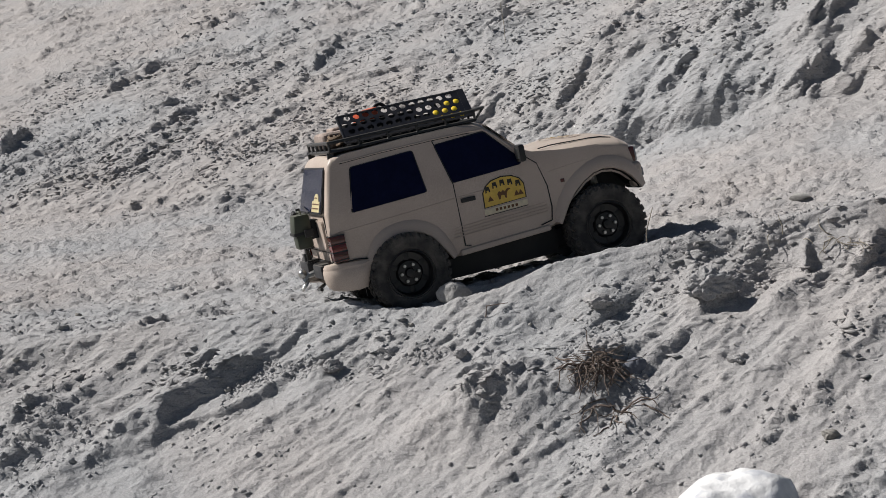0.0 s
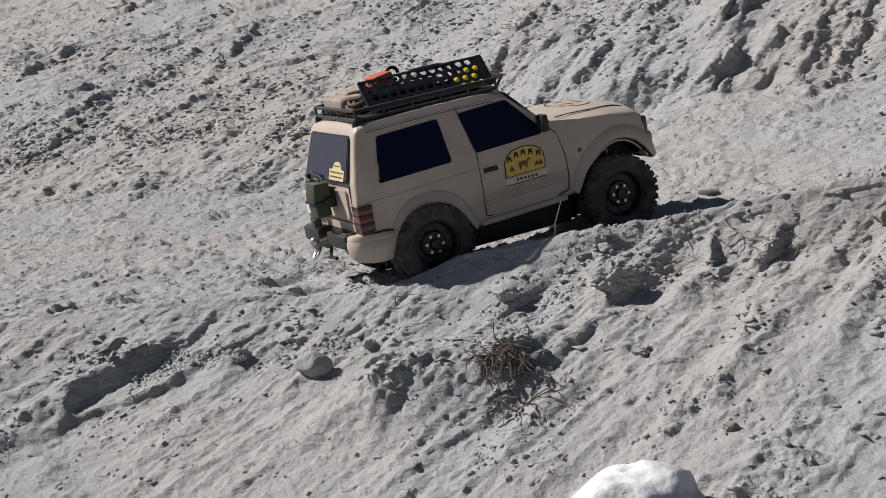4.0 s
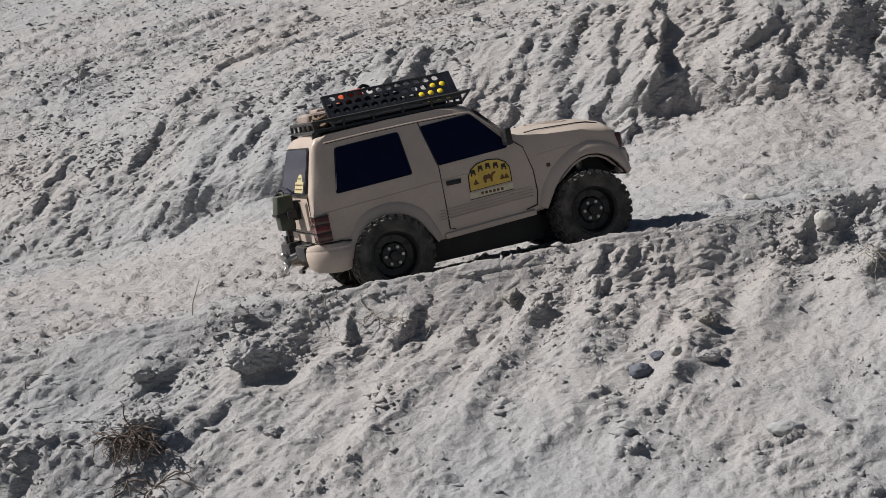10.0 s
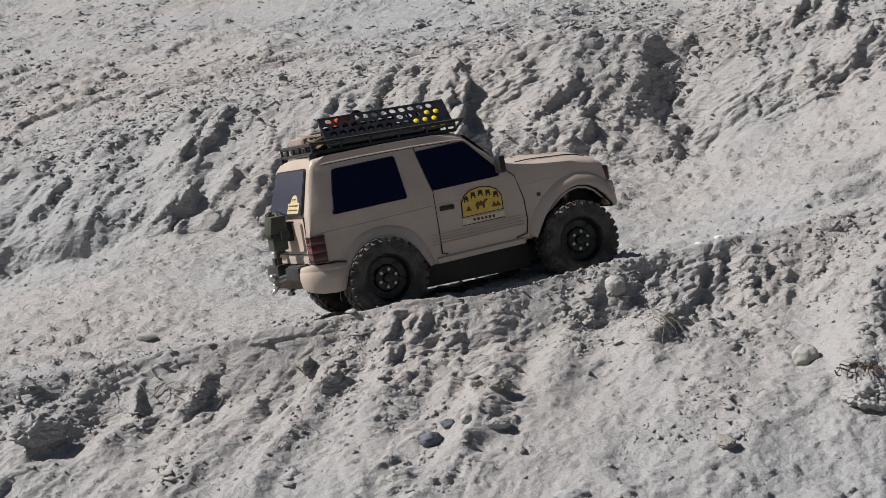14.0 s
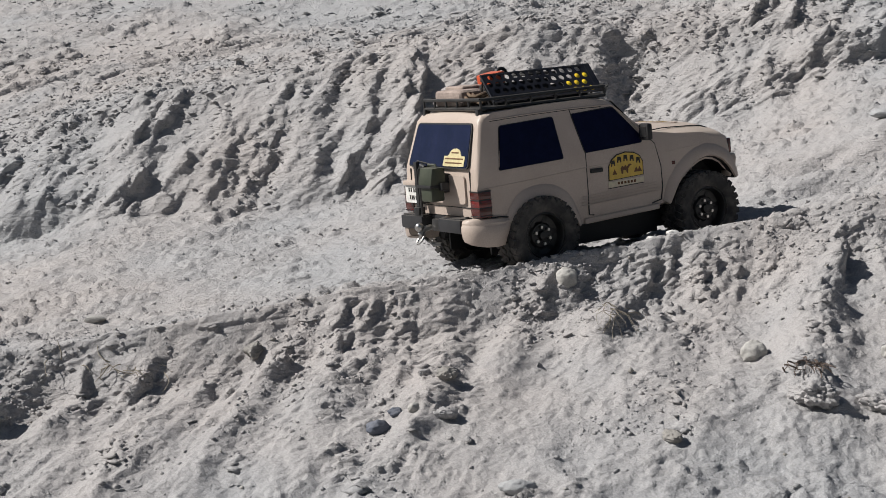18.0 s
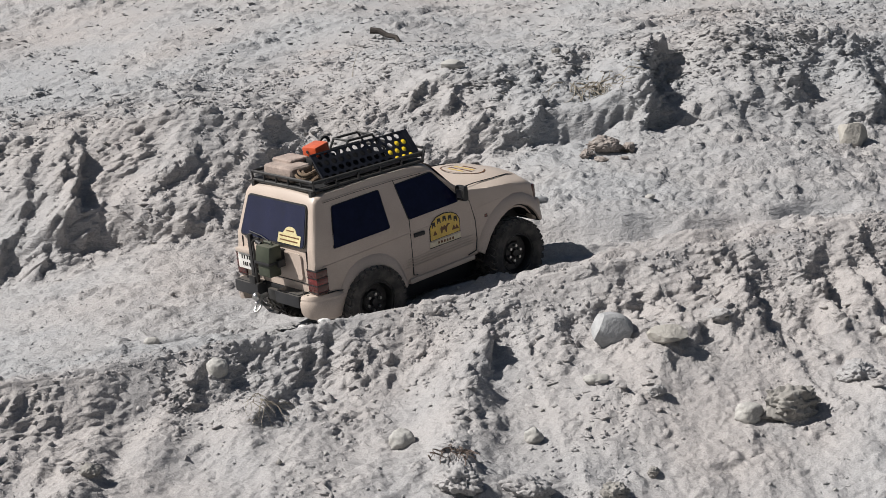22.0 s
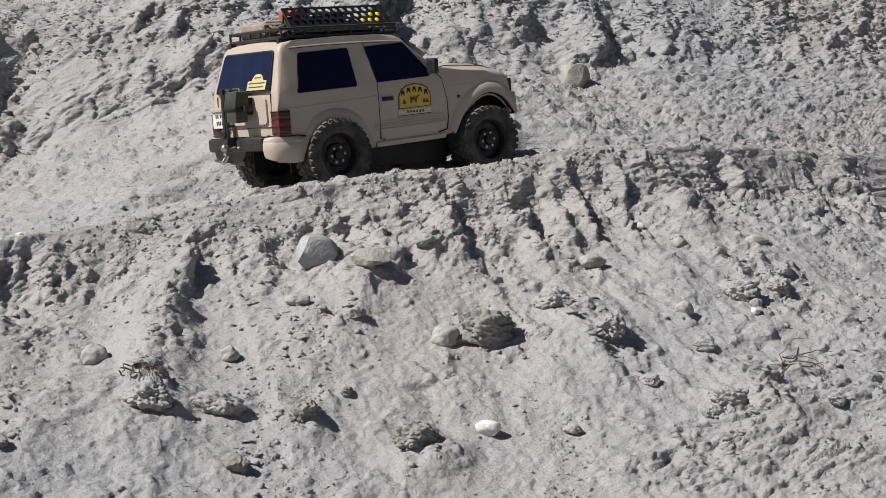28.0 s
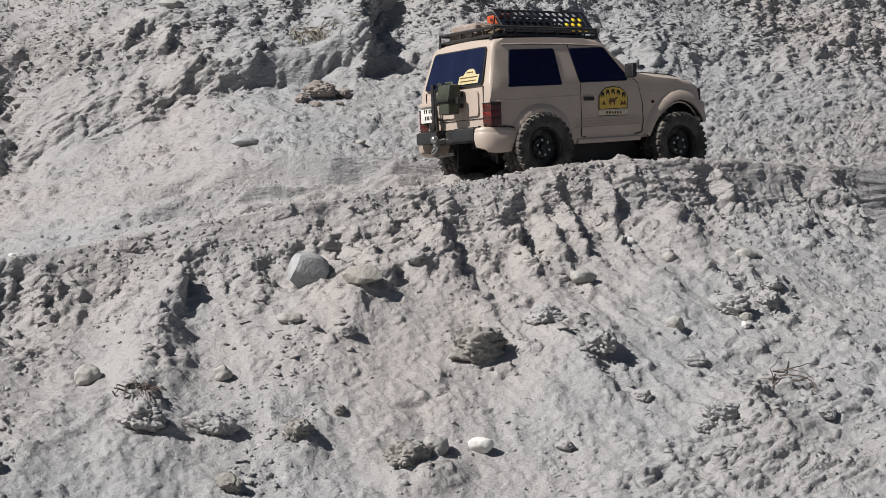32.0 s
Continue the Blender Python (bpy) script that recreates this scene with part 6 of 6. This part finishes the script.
for k, (x, y, s) in enumerate(((0.835, -0.292, 0.066), (0.706, -0.452, 0.052), (0.604, -0.408, 0.038), (1.165, -0.250, 0.05), (0.925, -0.255, 0.045), (1.05, -0.455, 0.046), (-0.378, -0.318, 0.052), (1.22, -0.24, 0.04), (0.455, -0.375, 0.055), (0.525, -0.375, 0.05), (-0.462, -0.428, 0.040))):
    stone("earth_clod", x, y, (s, s * 0.75, s * 0.62), CLAY if k in (0, 1, 2) else SAND, "dark crumbly clod of earth" if k in (0, 1, 2) else "crumbly clod of grey sand", 40 + k, 0.35, 37 * k, 0.34, 0.45, category="clod")
for k, (x, y, w) in enumerate(((0.905, 0.700, 0.064), (0.868, 0.685, 0.032), (0.942, 0.705, 0.036), (0.884, 0.655, 0.024), (0.925, 0.660, 0.020))):
    stone("earth_clod", x, y, (w, w * 0.7, w * 0.5), BUFFCLAY, "buff clod of dry clay at the bank's foot", 70 + k, 0.3, 51 * k, 0.34, 0.5, category="clod")
stone("stone", 0.729, 0.450, (0.052, 0.030, 0.016), GREYSTONE, "flat grey stone on the driven ledge", 80, 0.3, 8, 0.1, 0.8)

for k, (x, y, w) in enumerate(((-0.494, -0.321, 0.030), (-0.630, -0.382, 0.018), (-0.775, -0.391, 0.031), (-0.331, -0.426, 0.018), (0.096, -0.361, 0.026), (0.073, -0.288, 0.015), (0.117, -0.404, 0.012), (0.806, -0.142, 0.029), (0.696, -0.253, 0.022), (0.966, -0.322, 0.048), (0.981, -0.399, 0.024), (1.072, -0.348, 0.027), (1.244, -0.213, 0.024), (1.165, -0.472, 0.026), (0.875, -0.447, 0.022), (1.140, -0.127, 0.018), (1.024, -0.463, 0.026))):
    stone("earth_clod", x, y, (w, w * 0.75, w * 0.6), SAND, "small crumbly clod of grey sand on the slope", 90 + k, 0.3, 47 * k, 0.34, 0.45, category="clod")
for k, (x, y, w) in enumerate(((-0.224, -0.547, 0.016), (-0.111, -0.206, 0.026), (0.310, -0.430, 0.021), (0.096, -0.302, 0.022), (0.659, -0.363, 0.016), (0.525, -0.464, 0.028))):
    stone("earth_clod", x, y, (w, w * 0.75, w * 0.7), CLAY, "small dark crumbly clod of damp earth", 120 + k, 0.25, 61 * k, 0.34, 0.45, category="clod")
stone("stone", -0.770, -0.250, (0.024, 0.017, 0.012), PALESTONE, "flat pale stone at the ledge's edge", 131, 0.3, 5, 0.1, 0.7)
stone("stone", 0.064, -0.359, (0.013, 0.010, 0.011), PALESTONE, "small pale stone on the slope", 132, 0.3, 25)
stone("stone", 1.175, -0.272, (0.016, 0.012, 0.012), PALESTONE, "small pale stone beside a dark clod", 133, 0.3, -15)

# two stones that come loose
rolling_stone = stone("stone", -0.671, -0.285, (0.036, 0.024, 0.030), DUSTSTONE, "flat round dusty grey stone that rolls off the ledge", 30, 0.3, 10)
sliding_stone = stone("stone", 0.787, -0.292, (0.035, 0.025, 0.026), PALESTONE, "oval beige stone that slides down the slope", 31, 0.3, 0)


def sticks(name, x, y, count, spread, length, r, mat, label, seed, hang=0.6, category="roots"):
    """A tangle of thin roots or stems from one place, hanging down the slope."""
    rnd = random.Random(seed)
    ob = empty(name, pose(x, y, height(x, y)), label, category)
    for k in range(count):
        a = rnd.uniform(0, 2 * math.pi)
        p = Vector((rnd.gauss(0, spread), rnd.gauss(0, spread * 0.4), rnd.uniform(0.0, 0.012)))
        way = Vector((rnd.gauss(0, 0.7), -0.6 + rnd.gauss(0, 0.5), rnd.uniform(-0.2, 0.6)))
        pts = []
        for j in range(7):
            pts.append(p.copy())
            way += Vector((rnd.gauss(0, 0.40), rnd.gauss(0, 0.3), -hang * 0.35 + rnd.gauss(0, 0.2)))
            way.normalize()
            p += way * length * rnd.uniform(0.7, 1.3) / 6
            floor = height(x + p.x, y + p.y) - ob.location.z + 0.001
            p.z = max(p.z, floor)
        part("root" if mat is ROOT else "stem", tube(bmesh.new(), pts, r * rnd.uniform(0.6, 1.4), 5, 0.4), mat, ob)
    return ob


sticks("dry_roots", -0.462, -0.452, 70, 0.011, 0.040, 0.0009, ROOT, "tangled dry brown roots on a sand mound", 1, 0.5)
sticks("dry_roots", -0.440, -0.485, 14, 0.014, 0.050, 0.0008, ROOT, "thin dry roots lying on the slope", 2)
sticks("dry_roots", 0.275, -0.195, 16, 0.012, 0.040, 0.0005, STRAW, "pale dry roots hanging from the ledge face", 3, 0.8)
sticks("dry_roots", 0.458, -0.335, 18, 0.009, 0.026, 0.0008, ROOT, "dry roots on the crest of a sand rib", 4, 0.8)
sticks("dry_roots", 0.945, 0.915, 46, 0.032, 0.055, 0.0011, STRAW, "pale dry roots hanging from the bank's brow", 5, 0.9)
sticks("dry_roots", -0.25, -0.235, 14, 0.03, 0.03, 0.0006, STRAW, "thin dry roots in the broken ledge edge", 6)
sticks("dry_roots", 1.145, -0.40, 10, 0.010, 0.06, 0.0008, ROOT, "thin dark roots on the slope", 7)
for k, (x, y, h, lean, mat) in enumerate(((-0.462, -0.236, 0.044, 10, STRAW), (-1.124, 1.301, 0.085, -6, STRAW), (-0.62, -0.33, 0.03, 60, ROOT), (0.55, 1.25, 0.05, 12, STRAW), (-0.315, -0.222, 0.022, -15, STRAW))):
    bm = tube(bmesh.new(), [(0, 0, -0.01), (h * 0.12 * math.sin(radians(lean)), 0, h * 0.4), (h * math.sin(radians(lean)), 0.004, h * math.cos(radians(lean)))], 0.0009, 5, 0.5)
    ob = part("dry_weed", bm, mat)
    tagged(ob, "single dry stem standing in the sand", "weed")
    ob.location = (x, y, height(x, y))
bm = bmesh.new()
pts = [(-0.036, 0, 0.004), (-0.018, 0.003, 0.010), (0.004, 0.0, 0.008), (0.026, -0.004, 0.012), (0.040, -0.010, 0.004)]
tube(bm, pts, 0.0075, 9, 0.55)
tube(bm, [(0.004, 0, 0.008), (0.02, 0.012, 0.014), (0.03, 0.016, 0.010)], 0.003, 7, 0.4)
log = part("wood_piece", bm, BARK)
tagged(log, "dark weathered piece of wood on the upper slope", "wood")
log.matrix_world = pose(0.665, 1.62, height(0.665, 1.62) + 0.004, 0, 22, -28)


# loose crumbs and pebbles, too many to count
def scatter(name, places, mat, label, category, seed, flat=False):
    """Small angular crumbs, or level flat flakes, joined into one mesh: rows of x, y, z and size."""
    rng = np.random.default_rng(seed)
    base = np.array([(1, 0, 0), (-1, 0, 0), (0, 1, 0), (0, -1, 0), (0, 0, 1), (0, 0, -1)]) * 1.12
    faces = np.array([(0, 2, 4), (2, 1, 4), (1, 3, 4), (3, 0, 4), (2, 0, 5), (1, 2, 5), (3, 1, 5), (0, 3, 5)])
    count, corners = len(places), len(base)
    turn = rng.normal(size=(count, 4))
    if flat:
        turn *= np.array([1.0, 0.14, 0.14, 1.0])
    turn /= np.linalg.norm(turn, axis=1)[:, None]
    w, x, y, z = turn.T
    R = np.stack([1 - 2 * (y * y + z * z), 2 * (x * y - z * w), 2 * (x * z + y * w), 2 * (x * y + z * w), 1 - 2 * (x * x + z * z), 2 * (y * z - x * w), 2 * (x * z - y * w), 2 * (y * z + x * w), 1 - 2 * (x * x + y * y)], -1).reshape(-1, 3, 3)
    shape = base[None] * rng.uniform(0.55, 1.25, (count, corners, 1)) * (rng.uniform(0.5, 1.15, (count, 1, 3)) if not flat else rng.uniform(0.6, 1.2, (count, 1, 3)) * np.array([1.15, 0.9, 0.42]))
    co = np.einsum("nij,nkj->nki", R, shape) * (places[:, 3] * 0.5)[:, None, None] * np.array([1, 1, 0.75]) + places[:, None, :3]
    me = bpy.data.meshes.new(name)
    me.from_pydata(co.reshape(-1, 3).tolist(), [], (faces[None] + corners * np.arange(count)[:, None, None]).reshape(-1, 3).tolist())
    me.polygons.foreach_set("use_smooth", np.ones(len(me.polygons), dtype=bool))
    me.materials.append(mat)
    return tagged(new(name, me), label, category, kind="stuff")


def sample(rng, count, y0, y1, clump, seed):
    """Random points of the sheet between two distances up the slope, thicker in patches."""
    rows, cols = GX.shape
    r, c = rng.integers(0, rows, count * 14), rng.integers(30, cols - 30, count * 14)
    x, y, z = GX[r, c], GY[r, c], GZ[r, c]
    keep = (y > y0) & (y < y1) & (fbm((x - 0.3 * y) / 0.09, y / 0.13, seed, 5, 0.6) > clump) & (abs(x) < 2.4)
    return np.stack([x, y, z], -1)[keep][:count]


rng = np.random.default_rng(5)
spots = np.concatenate([sample(rng, 14000, -0.75, 0.05, 0.16, 301), sample(rng, 7000, -0.10, 0.75, 0.06, 302), sample(rng, 9000, 0.65, 1.3, 0.04, 303), sample(rng, 14000, 1.0, 2.6, 0.04, 304), sample(rng, 4000, -0.75, 0.0, -1.0, 307), sample(rng, 5000, -0.1, 0.75, -1.0, 308), sample(rng, 9000, 0.9, 2.6, -1.0, 309)])
sizes = 0.0028 + 0.008 * rng.random(len(spots)) ** 5 + 0.0016 * (spots[:, 1] > 0.9)
scatter("sand_crumbs", np.column_stack([spots + [0, 0.0006, 0.0], sizes]), SAND, "loose crumbs of grey sand strewn over the slope", "crumbs", 6)
spots = sample(rng, 260, -0.7, 2.2, -0.4, 305)
scatter("pebbles", np.column_stack([spots + [0, 0, 0.001], 0.004 + 0.008 * rng.random(len(spots)) ** 3]), PALESTONE, "small pale pebbles scattered in the sand", "pebbles", 7)
spots = sample(rng, 160, -0.7, 2.2, 0.0, 306)
scatter("dark_chips", np.column_stack([spots + [0, 0, 0.001], 0.005 + 0.010 * rng.random(len(spots)) ** 3]), CLAY, "dark damp crumbs scattered in the sand", "crumbs", 8)

# broken flakes that stick out of the slope, in patches and strings
spots = [sample(rng, 1500, -0.75, 0.05, 0.22, 311), sample(rng, 4800, 0.66, 1.2, 0.0, 313), sample(rng, 14000, 0.95, 2.5, -0.04, 314), sample(rng, 500, 0.0, 0.75, 0.18, 312)]
every = sample(rng, 26000, -0.75, 0.0, -1, 315)
spots.append(every[patches(every[:, 0], every[:, 1]) > rng.uniform(0.15, 1, len(every))][:2200])
spots = np.concatenate(spots)
scatter("sand_flakes", np.column_stack([spots + [0, 0.0015, -0.0006], 0.006 + 0.013 * rng.random(len(spots)) ** 2.5 + 0.005 * (spots[:, 1] > 0.9)]), SAND, "thin broken flakes of hardened grey sand", "flakes", 9, True)


# ---- what moves ----
def motions():
    walk(car, [(t, pose(*p)) for t, *p in CAR_ROWS])
    # the wheels roll by the way gone
    ts = [r[0] for r in CAR_ROWS]
    far = [0.0]
    for a, b in zip(CAR_ROWS, CAR_ROWS[1:]):
        step = Vector(b[1:4]) - Vector(a[1:4])
        far.append(far[-1] + step.length * (1 if step.x > -0.002 else -1))
    grid = [k * 0.5 for k in range(65)]
    for wheel, (x, y) in zip(WHEELS, ((0, -0.077), (0, 0.077), (WHEELBASE, -0.077), (WHEELBASE, 0.077))):
        walk(wheel, [(t, Matrix.Translation((x, y, 0)) @ Matrix.Rotation(float(np.interp(t, ts, far)) / RADIUS, 4, "Y")) for t in grid])
    # the flat stone rolls off the ledge, the oval one slides down the slope
    down = ((0, -0.671, -0.285, 0.0, 0), (1.15, -0.671, -0.285, 0.0, 0), (1.3, -0.679, -0.302, 0.008, 60), (1.4, -0.683, -0.320, 0.004, 110), (1.5, -0.690, -0.342, 0.003, 170), (1.6, -0.687, -0.374, 0.002, 230), (1.7, -0.680, -0.405, 0.002, 290), (1.8, -0.677, -0.420, 0.0, 330), (2.0, -0.677, -0.424, 0.0, 340), (32, -0.677, -0.424, 0.0, 340))
    walk(rolling_stone, [(t, pose(x, y, height(x, y) + 0.007 + up, turn * 1.0, 0, 10)) for t, x, y, up, turn in down])
    slide = ((0, 0.787, -0.292, 0), (30.6, 0.787, -0.292, 0), (30.9, 0.789, -0.310, 8), (31.0, 0.785, -0.324, 14), (31.15, 0.785, -0.334, 18), (31.5, 0.780, -0.345, 20), (31.7, 0.768, -0.370, 60), (31.85, 0.756, -0.400, 110), (32, 0.741, -0.434, 160))
    walk(sliding_stone, [(t, pose(x, y, height(x, y) + 0.006, turn, 0, 0.3 * turn)) for t, x, y, turn in slide])


motions()
